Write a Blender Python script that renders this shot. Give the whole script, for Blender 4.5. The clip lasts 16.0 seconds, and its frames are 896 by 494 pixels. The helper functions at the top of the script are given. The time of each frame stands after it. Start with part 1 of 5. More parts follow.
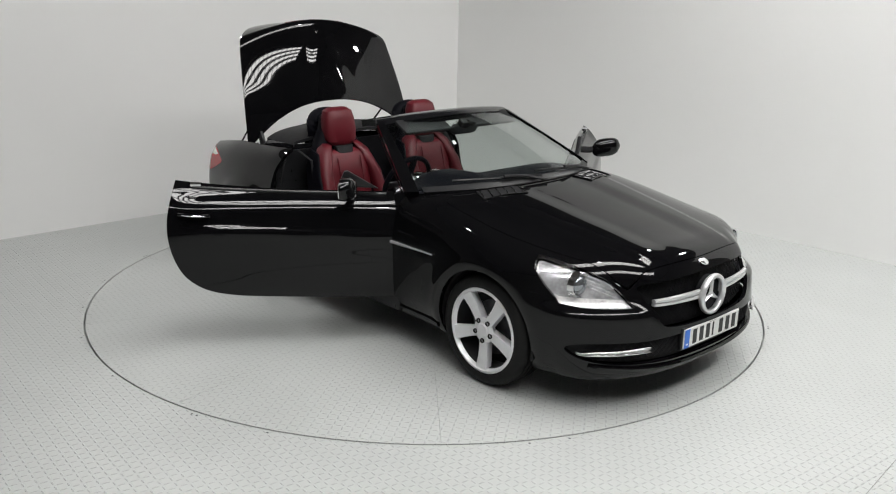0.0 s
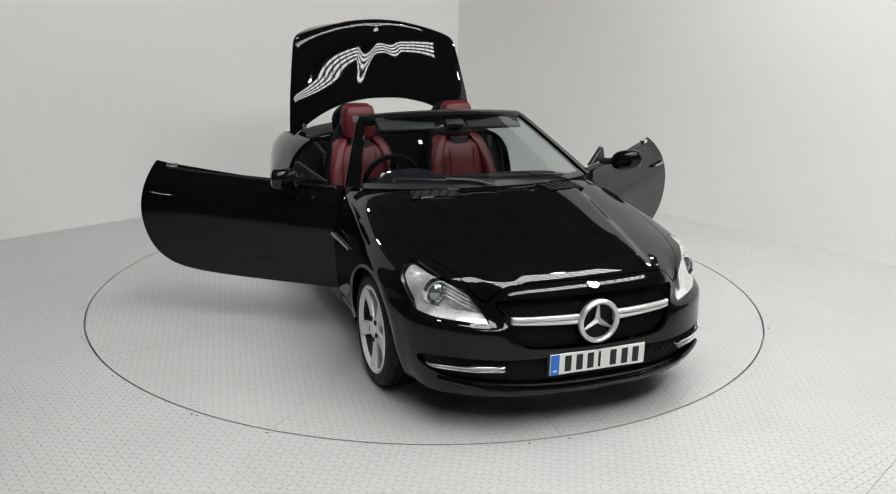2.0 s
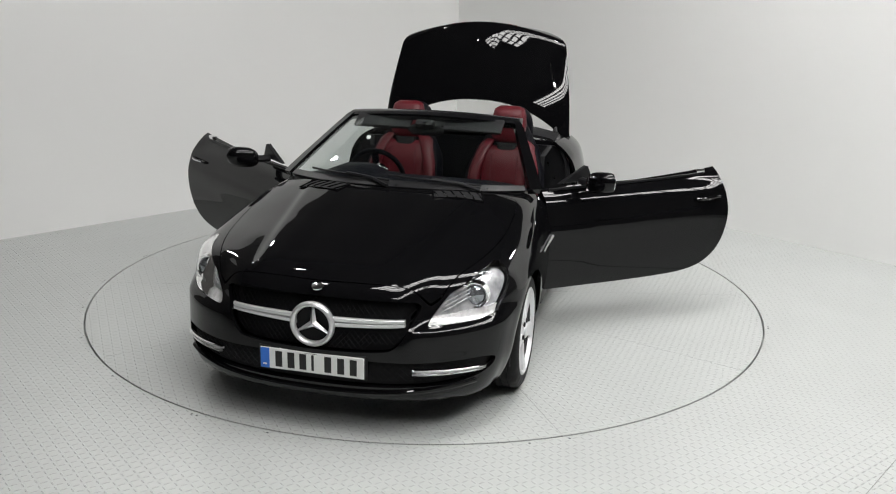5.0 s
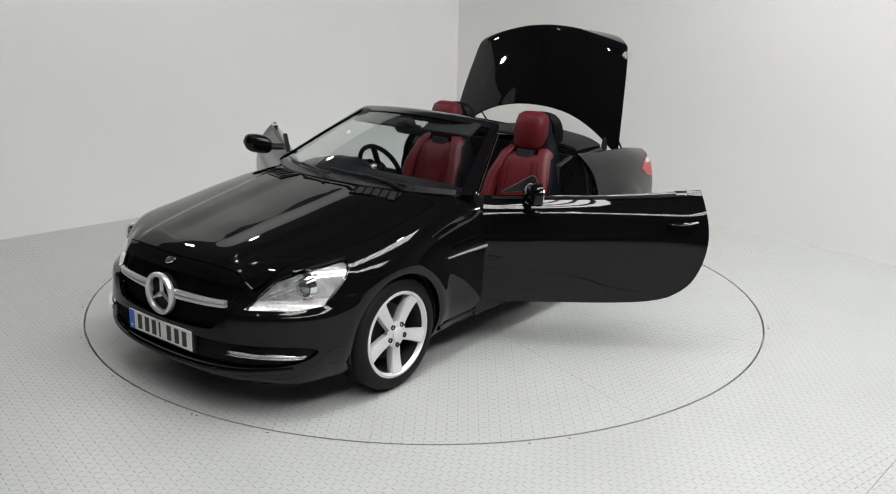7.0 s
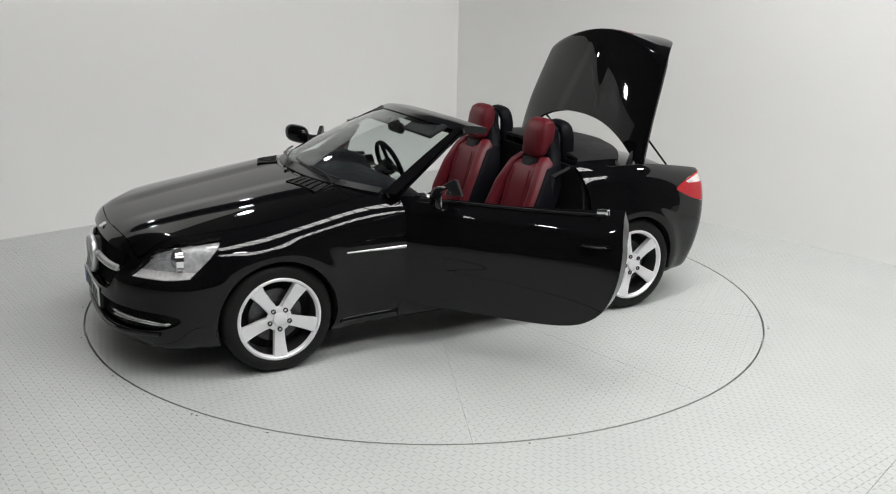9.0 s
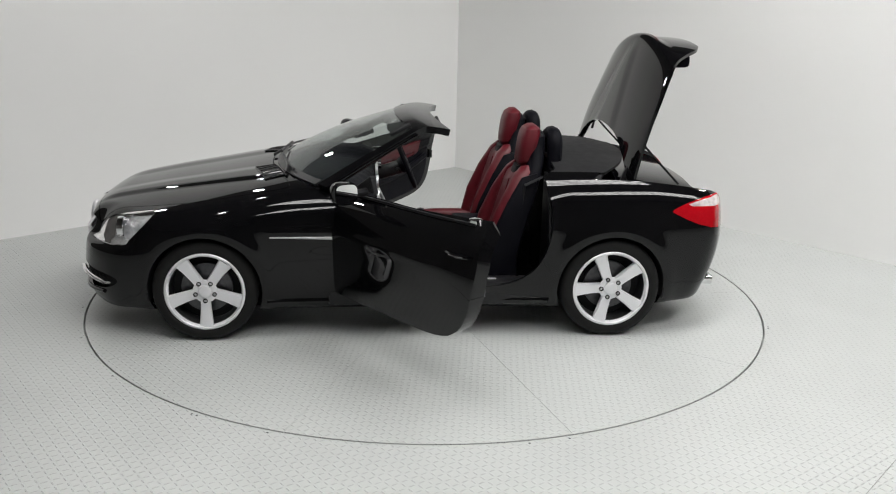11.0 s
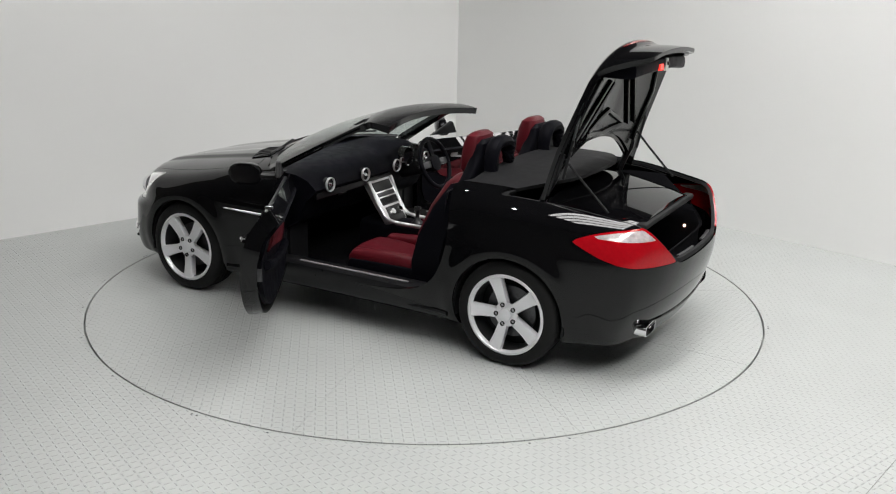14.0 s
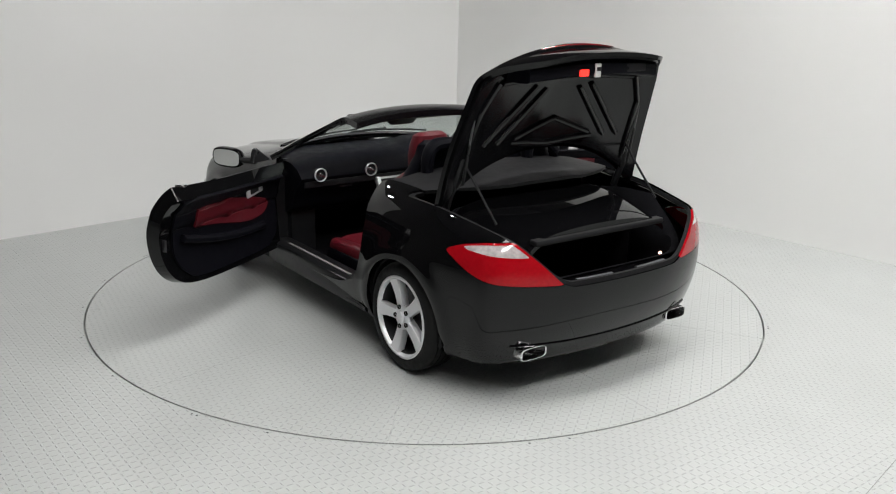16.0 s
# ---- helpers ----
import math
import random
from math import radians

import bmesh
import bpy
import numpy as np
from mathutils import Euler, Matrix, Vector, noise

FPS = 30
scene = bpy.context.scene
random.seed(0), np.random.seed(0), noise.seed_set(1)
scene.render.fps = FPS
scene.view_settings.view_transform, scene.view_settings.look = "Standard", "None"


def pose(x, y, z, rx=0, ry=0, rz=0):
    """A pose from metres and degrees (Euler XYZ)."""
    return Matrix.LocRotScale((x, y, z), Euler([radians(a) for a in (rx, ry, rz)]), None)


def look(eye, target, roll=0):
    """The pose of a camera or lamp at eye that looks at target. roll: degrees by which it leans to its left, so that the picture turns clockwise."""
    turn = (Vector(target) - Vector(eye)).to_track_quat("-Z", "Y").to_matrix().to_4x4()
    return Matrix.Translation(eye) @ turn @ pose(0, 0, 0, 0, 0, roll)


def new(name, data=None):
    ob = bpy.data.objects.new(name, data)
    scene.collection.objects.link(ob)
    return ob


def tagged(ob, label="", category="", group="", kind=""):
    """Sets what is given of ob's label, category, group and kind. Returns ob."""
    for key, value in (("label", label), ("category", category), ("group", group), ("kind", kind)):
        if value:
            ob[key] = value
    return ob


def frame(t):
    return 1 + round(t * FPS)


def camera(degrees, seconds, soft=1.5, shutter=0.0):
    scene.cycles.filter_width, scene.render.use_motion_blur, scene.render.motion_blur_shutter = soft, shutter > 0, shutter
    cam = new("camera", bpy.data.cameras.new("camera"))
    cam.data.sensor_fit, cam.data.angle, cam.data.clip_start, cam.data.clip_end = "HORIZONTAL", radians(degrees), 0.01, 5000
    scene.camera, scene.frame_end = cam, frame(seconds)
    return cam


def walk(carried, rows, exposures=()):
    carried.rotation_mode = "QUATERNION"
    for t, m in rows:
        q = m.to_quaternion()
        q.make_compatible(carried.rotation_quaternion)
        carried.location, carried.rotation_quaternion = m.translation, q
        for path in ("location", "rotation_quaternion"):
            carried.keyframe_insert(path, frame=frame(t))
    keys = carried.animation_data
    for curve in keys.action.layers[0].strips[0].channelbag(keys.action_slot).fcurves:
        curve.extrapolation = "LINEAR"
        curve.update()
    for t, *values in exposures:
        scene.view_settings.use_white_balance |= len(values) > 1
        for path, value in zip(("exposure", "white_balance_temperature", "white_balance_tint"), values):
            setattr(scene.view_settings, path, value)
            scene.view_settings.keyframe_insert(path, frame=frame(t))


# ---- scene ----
# ---- camera: stands still on its stand beside the turntable ----
cam = camera(52.29, 16.0, 1.1)
EYE = (0.0, -6.1247, 2.0902)
SHOT = look(EYE, (EYE[0] + 0.02173, EYE[1] + 0.96006, EYE[2] - 0.27891), 1.306)
walk(cam, [(0.0, SHOT), (16.0, SHOT)])

# ---- the turn of the table: seconds, degrees ----
TURN = [(0.0, -48.44), (0.5, -52.0), (1.0, -57.52), (1.5, -63.35), (2.0, -69.35), (2.5, -75.3), (3.0, -81.35), (3.5, -87.35), (4.0, -93.4)]
TURN += [(4.5 + 0.5 * i, -93.4 - 5.95 * (i + 1)) for i in range(5)]
TURN += [(7.0, -129.1), (7.5, -134.95), (8.0, -140.87), (8.5, -146.75), (9.0, -152.65)]
TURN += [(9.5 + 0.5 * i, -152.65 - 5.81 * (i + 1)) for i in range(5)]
TURN += [(12.0, -187.5), (12.5, -193.3), (13.0, -199.1), (13.5, -204.9), (14.0, -210.75), (14.5, -216.65), (15.0, -222.65), (15.5, -228.65), (16.0, -234.74)]
CAR_OFF = Vector((0.1604, 0.0493, 0.0))

# ---- world and lights ----
world = bpy.data.worlds.new("world")
scene.world = world
world.use_nodes = True
world.node_tree.nodes["Background"].inputs[0].default_value = (0.9, 0.95, 1.0, 1)
world.node_tree.nodes["Background"].inputs[1].default_value = 0.05
scene.view_settings.exposure = 0.15


def area(name, eye, target, sx, sy, power, colour=(1, 0.98, 0.95)):
    d = bpy.data.lights.new(name, "AREA")
    d.shape, d.size, d.size_y, d.energy, d.color = "RECTANGLE", sx, sy, power, colour
    ob = new(name, d)
    ob.matrix_world = look(eye, target)
    return ob


# the bay's corner and the lines of its two walls; the strip lights run along the left one
CORNER = Vector((0.30, 4.45, 0))
DIR_L, DIR_R = Vector((-0.7445, -0.6676, 0)), Vector((0.679, -0.734, 0))
STRIP_TURN = math.degrees(math.atan2(DIR_L.y, DIR_L.x))
STRIP_Z, STRIP_W = 6.02, 1.3
# along the right wall, first and last metre along the left wall, watts
STRIPS = [(8.7, -0.5, 9.75, 900), (5.05, 0.0, 6.75, 480)]


def strip_place(across, first, last):
    return CORNER + DIR_R * across + DIR_L * ((first + last) / 2)


for across, first, last, power in STRIPS:
    p = strip_place(across, first, last)
    ob = area("strip_light", (p.x, p.y, STRIP_Z), (p.x, p.y, 0), last - first, STRIP_W, power, (1, 0.99, 0.975))
    ob.matrix_world = pose(p.x, p.y, STRIP_Z, 0, 0, STRIP_TURN)
LAMPS = [(-2.8, -2.8), (0.9, -5.6), (3.9, -3.6), (2.5, 0.8), (-2.5, 0.8)]
for lx, ly in LAMPS:
    spot = area("ceiling_lamp", (lx, ly, 6.05), (lx, ly + 0.01, 0), 0.22, 0.22, 16, (1, 0.985, 0.97))
    spot.data.shape = "DISK"
# small round spotlights on arms over the tops of the white walls
SPOTS = [(3.50, 0.72, 3.12), (2.75, 1.52, 3.12), (-3.0, 1.25, 3.12), (-2.1, 2.05, 3.12)]
for eye in SPOTS:
    spot = area("wall_spot", eye, (0, 0, 0.6), 0.14, 0.14, 9, (1, 0.99, 0.98))
    spot.data.shape = "DISK"


# ---- materials ----
def mat(name, colour, rough=0.5, metal=0.0, spec=0.5, coat=0.0, vary=0.0, scale=8.0, bump=0.0, bscale=60.0, emit=None, power=0.0, trans=0.0, ior=1.45, alpha=1.0):
    m = bpy.data.materials.new(name)
    m.use_nodes = True
    nt = m.node_tree
    b = nt.nodes["Principled BSDF"]
    b.inputs["Base Color"].default_value = (*colour, 1)
    b.inputs["Roughness"].default_value = rough
    b.inputs["Metallic"].default_value = metal
    b.inputs["Specular IOR Level"].default_value = spec
    b.inputs["Coat Weight"].default_value = coat
    b.inputs["Coat Roughness"].default_value = 0.03
    b.inputs["Transmission Weight"].default_value = trans
    b.inputs["IOR"].default_value = ior
    b.inputs["Alpha"].default_value = alpha
    if emit:
        b.inputs["Emission Color"].default_value = (*emit, 1)
        b.inputs["Emission Strength"].default_value = power
    tc = nt.nodes.new("ShaderNodeTexCoord")
    if vary:
        n = nt.nodes.new("ShaderNodeTexNoise")
        n.inputs["Scale"].default_value, n.inputs["Detail"].default_value = scale, 6
        nt.links.new(tc.outputs["Object"], n.inputs["Vector"])
        r = nt.nodes.new("ShaderNodeMapRange")
        r.inputs[1].default_value, r.inputs[2].default_value = 0.3, 0.7
        r.inputs[3].default_value, r.inputs[4].default_value = 1 - vary, 1 + vary
        nt.links.new(n.outputs[0], r.inputs[0])
        mx = nt.nodes.new("ShaderNodeVectorMath")
        mx.operation = "SCALE"
        mx.inputs[0].default_value = colour
        nt.links.new(r.outputs[0], mx.inputs["Scale"])
        nt.links.new(mx.outputs[0], b.inputs["Base Color"])
        rr = nt.nodes.new("ShaderNodeMapRange")
        rr.inputs[1].default_value, rr.inputs[2].default_value = 0.3, 0.7
        rr.inputs[3].default_value, rr.inputs[4].default_value = max(rough * (1 - vary), 0), min(rough * (1 + vary), 1)
        nt.links.new(n.outputs[0], rr.inputs[0])
        nt.links.new(rr.outputs[0], b.inputs["Roughness"])
    if bump:
        n2 = nt.nodes.new("ShaderNodeTexNoise")
        n2.inputs["Scale"].default_value, n2.inputs["Detail"].default_value = bscale, 4
        nt.links.new(tc.outputs["Object"], n2.inputs["Vector"])
        bp = nt.nodes.new("ShaderNodeBump")
        bp.inputs["Strength"].default_value, bp.inputs["Distance"].default_value = bump, 0.002
        nt.links.new(n2.outputs[0], bp.inputs["Height"])
        nt.links.new(bp.outputs[0], b.inputs["Normal"])
    return m


M_PAINT = mat("black_paint", (0.003, 0.003, 0.0035), 0.025, spec=0.42)
M_MATT = mat("matt_black", (0.011, 0.011, 0.012), 0.6, spec=0.25, vary=0.06, scale=20)
M_SATIN = mat("satin_black", (0.010, 0.010, 0.011), 0.32, spec=0.4, vary=0.15, scale=20)
M_TYRE = mat("tyre_rubber", (0.009, 0.009, 0.009), 0.6, spec=0.22, vary=0.25, scale=30, bump=0.15, bscale=200)
M_RIM = mat("silver_alloy", (0.76, 0.76, 0.78), 0.30, metal=0.3, vary=0.02, scale=15)
M_CHROME = mat("chrome", (0.86, 0.86, 0.87), 0.06, metal=1.0, vary=0.03)
M_STEEL = mat("brake_steel", (0.10, 0.10, 0.105), 0.4, metal=0.9, vary=0.2, scale=40)
M_SILVER = mat("silver_trim", (0.70, 0.70, 0.71), 0.3, metal=0.7, vary=0.05)
# the silver alloy inside the rim, darkened to paint in its shade
M_SHADEALLOY = mat("shaded_wheel_inside", (0.03, 0.03, 0.032), 0.5, metal=0.3, vary=0.2, scale=30)
M_RED = mat("red_leather", (0.085, 0.004, 0.009), 0.45, spec=0.4, vary=0.12, scale=14, bump=0.25, bscale=260)
M_LEATHER = mat("black_leather", (0.0035, 0.0035, 0.0055), 0.5, spec=0.08, vary=0.15, scale=14, bump=0.25, bscale=260)
M_GLOSS = mat("gloss_black_plastic", (0.006, 0.006, 0.007), 0.16, spec=0.4, vary=0.1, scale=20)
M_CARPET = mat("black_carpet", (0.005, 0.005, 0.006), 0.95, spec=0.05, vary=0.3, scale=60, bump=0.4, bscale=700)
M_WALL = mat("white_wall_paint", (0.80, 0.80, 0.79), 0.55, spec=0.3, vary=0.012, scale=0.7, bump=0.05, bscale=30)
M_DARKWALL = mat("dim_grey_wall", (0.115, 0.110, 0.105), 0.8, vary=0.05, scale=1.0)
M_PLATE = mat("white_plate", (0.75, 0.76, 0.74), 0.3, vary=0.02)
M_BLUE = mat("blue_band", (0.03, 0.16, 0.62), 0.3)
M_BAR = mat("black_characters", (0.01, 0.01, 0.01), 0.4)


# ---- mesh tools ----
def mesh_object(name, verts, faces, material, parent=None, label="", smooth=True):
    me = bpy.data.meshes.new(name)
    me.from_pydata([tuple(map(float, v)) for v in verts], [], [tuple(map(int, f)) for f in faces])
    me.materials.append(material)
    if smooth:
        me.shade_smooth()
    me.update()
    ob = new(name, me)
    if parent:
        ob.parent = parent
    if label:
        tagged(ob, label)
    return ob


def part(name, bm, material, parent=None, label="", smooth=False, auto=0.6):
    me = bpy.data.meshes.new(name)
    bmesh.ops.recalc_face_normals(bm, faces=bm.faces)
    if smooth:
        for f in bm.faces:
            f.smooth = True
        for e in bm.edges:
            if len(e.link_faces) == 2 and e.calc_face_angle(0) > auto:
                e.smooth = False
    bm.to_mesh(me)
    bm.free()
    me.materials.append(material)
    ob = new(name, me)
    if parent:
        ob.parent = parent
    if label:
        tagged(ob, label)
    return ob


def box(bm, x0, x1, y0, y1, z0, z1, bevel=0.0, m=None, seg=2):
    r = bmesh.ops.create_cube(bm, size=1)
    vs = r["verts"]
    for v in vs:
        v.co = Vector(((x0 + x1) / 2 + v.co.x * (x1 - x0), (y0 + y1) / 2 + v.co.y * (y1 - y0), (z0 + z1) / 2 + v.co.z * (z1 - z0)))
    if bevel:
        es = list({e for v in vs for e in v.link_edges})
        r = bmesh.ops.bevel(bm, geom=es, offset=bevel, segments=seg, profile=0.5, affect="EDGES")
        vs = list({v for f in r["faces"] for v in f.verts} | {v for v in vs if v.is_valid})
    if m is not None:
        for v in vs:
            v.co = m @ v.co
    return vs


def tube(bm, pts, radius, n=8, closed=False, flat=1.0):
    """A round bar along a line of points."""
    pts = [Vector(p) for p in pts]
    rings, count = [], len(pts)
    up = Vector((0.13, 0.21, 1)).normalized()
    for i, p in enumerate(pts):
        a = pts[(i - 1) % count] if closed or i else p
        b = pts[(i + 1) % count] if closed or i < count - 1 else p
        d = (b - a).normalized()
        s = d.cross(up)
        if s.length < 1e-3:
            s = d.cross(Vector((1, 0, 0)))
        s.normalize()
        u = s.cross(d)
        r = radius(i / max(count - 1, 1)) if callable(radius) else radius
        rings.append([bm.verts.new(p + r * (math.cos(2 * math.pi * k / n) * s + flat * math.sin(2 * math.pi * k / n) * u)) for k in range(n)])
    for i in range(count if closed else count - 1):
        a, b = rings[i], rings[(i + 1) % count]
        for k in range(n):
            bm.faces.new((a[k], a[(k + 1) % n], b[(k + 1) % n], b[k]))
    if not closed:
        bm.faces.new(rings[0][::-1])
        bm.faces.new(rings[-1])


def lathe(bm, profile, n=48, axis="y", centre=(0, 0, 0), closed=False):
    """A turned body: profile rows are (along, radius)."""
    c = Vector(centre)
    rings = []
    for a, r in profile:
        ring = []
        for k in range(n):
            w = 2 * math.pi * k / n
            p = (r * math.cos(w), a, r * math.sin(w)) if axis == "y" else (a, r * math.cos(w), r * math.sin(w)) if axis == "x" else (r * math.cos(w), r * math.sin(w), a)
            ring.append(bm.verts.new(c + Vector(p)))
        rings.append(ring)
    for i in range(len(rings) if closed else len(rings) - 1):
        a, b = rings[i], rings[(i + 1) % len(rings)]
        for k in range(n):
            bm.faces.new((a[k], a[(k + 1) % n], b[(k + 1) % n], b[k]))
    return rings


def extrude_outline(bm, outline, depth, m=None, bevel=0.0):
    """A plate from an outline in x and z, depth along y."""
    fr = [bm.verts.new((x, 0, z)) for x, z in outline]
    f = bm.faces.new(fr)
    r = bmesh.ops.extrude_face_region(bm, geom=[f])
    vs = [v for v in r["geom"] if isinstance(v, bmesh.types.BMVert)]
    for v in vs:
        v.co.y += depth
    allv = fr + vs
    if bevel:
        es = [e for e in {e for v in allv for e in v.link_edges} if e.calc_face_angle(0) > 0.9]
        r = bmesh.ops.bevel(bm, geom=es, offset=bevel, segments=2, profile=0.5, affect="EDGES")
        allv = list({v for v in allv if v.is_valid} | {v for g in r["faces"] for v in g.verts})
    if m is not None:
        for v in allv:
            v.co = m @ v.co
    return allv


# ---- curved panels: one body surface, cut into panels ----
def curve(keys):
    """A smooth curve through (place, value) keys."""
    xs, ys = np.array([k[0] for k in keys], float), np.array([k[1] for k in keys], float)
    h = np.diff(xs)
    d = np.diff(ys) / h
    m = np.zeros(len(xs))
    m[1:-1] = (d[:-1] * h[1:] + d[1:] * h[:-1]) / (h[1:] + h[:-1])
    m[0], m[-1] = d[0], d[-1]

    def f(x):
        x = np.clip(np.asarray(x, float), xs[0], xs[-1])
        i = np.clip(np.searchsorted(xs, x) - 1, 0, len(h) - 1)
        t = (x - xs[i]) / h[i]
        return (1 + 2 * t) * (1 - t) ** 2 * ys[i] + t * (1 - t) ** 2 * h[i] * m[i] + t * t * (3 - 2 * t) * ys[i + 1] + t * t * (t - 1) * h[i] * m[i + 1]
    return f


def smax(a, b, k):
    h = np.maximum(k - np.abs(a - b), 0) / k
    return np.maximum(a, b) + h * h * k / 4


def sstep(x, a, b):
    t = np.clip((x - a) / (b - a), 0, 1)
    return t * t * (3 - 2 * t)


AXLE_F, AXLE_R, HUB_Z, WHEEL_R = 1.218, -1.218, 0.306, 0.309
z_mid = curve([(-2.2, 0.88), (-2.06, 0.925), (-1.9, 0.962), (-1.6, 1.005), (-1.2, 1.045), (-0.8, 1.05), (-0.4, 1.03), (0.1, 1.0), (0.5, 0.97), (0.78, 0.952), (1.0, 0.921), (1.3, 0.871), (1.6, 0.820), (1.85, 0.765), (1.98, 0.722), (2.08, 0.665), (2.2, 0.58)])
w_plan = curve([(-2.2, 0.70), (-1.95, 0.785), (-1.6, 0.862), (-1.2, 0.905), (-0.8, 0.895), (-0.4, 0.882), (0.2, 0.877), (0.6, 0.882), (1.2, 0.902), (1.55, 0.872), (1.9, 0.80), (2.2, 0.70)])
side_in = curve([(0.1, -0.13), (0.18, -0.07), (0.3, -0.022), (0.45, -0.004), (0.6, 0.0), (0.7, -0.008), (0.8, -0.03), (0.9, -0.065), (1.0, -0.12), (1.1, -0.20)])
nose = curve([(0.1, -0.10), (0.2, -0.03), (0.3, 0.0), (0.42, -0.004), (0.55, -0.030), (0.65, -0.062), (0.72, -0.098), (0.8, -0.17), (1.0, -0.45)])
tail = curve([(0.1, 0.16), (0.25, 0.09), (0.4, 0.03), (0.55, 0.0), (0.66, 0.0), (0.8, 0.02), (0.9, 0.045), (0.98, 0.06), (1.1, 0.14)])


def body_f(p):
    """Below nought inside the closed lower body."""
    x, y, z = p[..., 0], np.abs(p[..., 1]), p[..., 2]
    ridge = 0.36 + 0.16 * (1.9 - x) / 1.15
    dome = 0.014 * sstep(ridge - y, -0.035, 0.03) * sstep(x, 0.7, 0.95) * (1 - sstep(x, 1.8, 1.98))
    dome = dome - 0.010 * sstep(0.20 + 0.05 * (1.9 - x) - y, -0.10, 0.06) * sstep(x, 0.7, 0.95) * (1 - sstep(x, 1.7, 1.95))
    lid_ridge = 0.04 + 0.22 * np.clip((x + 2.0) / 0.75, 0, 1.2)
    dome = dome + 0.007 * sstep(lid_ridge - y, -0.075, 0.06) * sstep(-x, 1.15, 1.35) * (1 - sstep(-x, 1.9, 2.02))
    rear_crown = 0.045 * sstep(-x, 1.4, 1.95)
    top = z - (z_mid(x) - (0.055 + rear_crown) * (y / 0.8) ** 2 - 0.03 * (y / 0.8) ** 6 + dome)
    w = w_plan(x) + side_in(z)
    for ax in (AXLE_F, AXLE_R):
        r = np.hypot(x - ax, z - HUB_Z)
        w = w + 0.012 * np.exp(-((r - 0.37) / 0.05) ** 2) * (z > HUB_Z - 0.2)
    zc = 0.675 + 0.075 * sstep(-x, -0.8, 1.2)
    w = w + 0.010 * sstep(zc - z, -0.012, 0.006) * (1 - sstep(zc - z, 0.02, 0.16)) * sstep(-x, -0.9, -0.5) * (1 - sstep(-x, 0.5, 0.95))
    # the doors' shoulder leans in under the waist line
    w = w - 0.030 * sstep(z, 0.825, 0.915) * sstep(-x, -0.62, -0.35) * (1 - sstep(-x, 0.65, 0.95))
    side = y - w
    ledge = 0.008 * sstep(0.552 - z, 0.0, 0.022) * (1 - sstep(0.552 - z, 0.03, 0.13)) * sstep(y, 0.43, 0.50)
    recess = 0.055 * sstep(z, 0.525, 0.59) * sstep(y, 0.40, 0.56)
    front = x - (2.062 - 0.15 * y ** 2 - 0.5 * y ** 4 + nose(z) + ledge - recess)
    lip = 0.05 * np.exp(-(y / 0.45) ** 2) * sstep(z, 0.83, 0.93)
    rear = (-2.068 - lip + 0.16 * y ** 2 + 0.22 * y ** 4 + tail(z)) - x
    low = 0.165 + 0.03 * sstep(-x, 1.2, 2.0) - z
    f = smax(top, side, 0.09)
    f = smax(f, front, 0.055)
    f = smax(f, rear, 0.06)
    return smax(f, low, 0.04)


def body_grid():
    nphi = 132
    phi = np.radians(np.concatenate([np.linspace(-90, -25, 18, endpoint=False), np.linspace(-25, 62, 84, endpoint=False), np.linspace(62, 90, nphi - 101)]))
    O, D = [], []
    fan = np.radians(np.linspace(0, 89.9, 72))
    for a in fan[:0:-1]:
        O.append((-1.45, 0, 0.5)), D.append(-a)
    for x in np.linspace(-1.45, 1.45, 165):
        O.append((x, 0, 0.5)), D.append(0.0)
    for a in fan[1:]:
        O.append((1.45, 0, 0.5)), D.append(a)
    O, A = np.array(O)[:, None, :], np.array(D)[:, None]
    d = np.stack([np.sin(A) + 0 * phi, np.cos(A) * np.cos(phi), np.cos(A) * np.sin(phi)], -1)
    lo, hi = np.zeros(d.shape[:2]), np.full(d.shape[:2], 1.3)
    for _ in range(36):
        m = (lo + hi) / 2
        out = body_f(O + d * m[..., None]) > 0
        hi, lo = np.where(out, m, hi), np.where(out, lo, m)
    P = O + d * lo[..., None]
    nu, nv = P.shape[:2]
    V = P.reshape(-1, 3)
    V[:, 1] = np.maximum(V[:, 1], 0)
    idx = np.arange(nu * nv).reshape(nu, nv)
    q = np.stack([idx[:-1, :-1], idx[1:, :-1], idx[1:, 1:], idx[:-1, 1:]], -1).reshape(-1, 4)
    k = len(V)
    V2 = V * np.array([1, -1, 1])
    # the two halves share their middle line
    mid = set(np.concatenate([idx[:, 0], idx[:, -1]]).tolist())
    remap = np.array([i if i in mid else i + k for i in range(k)])
    F = [list(f) for f in q] + [list(remap[f][::-1]) for f in q]
    return np.concatenate([V, V2]), F


def normals_of(V):
    e = 1e-4
    g = np.stack([body_f(V + e * np.eye(3)[i]) - body_f(V - e * np.eye(3)[i]) for i in range(3)], -1)
    return g / (np.linalg.norm(g, axis=1, keepdims=True) + 1e-12)


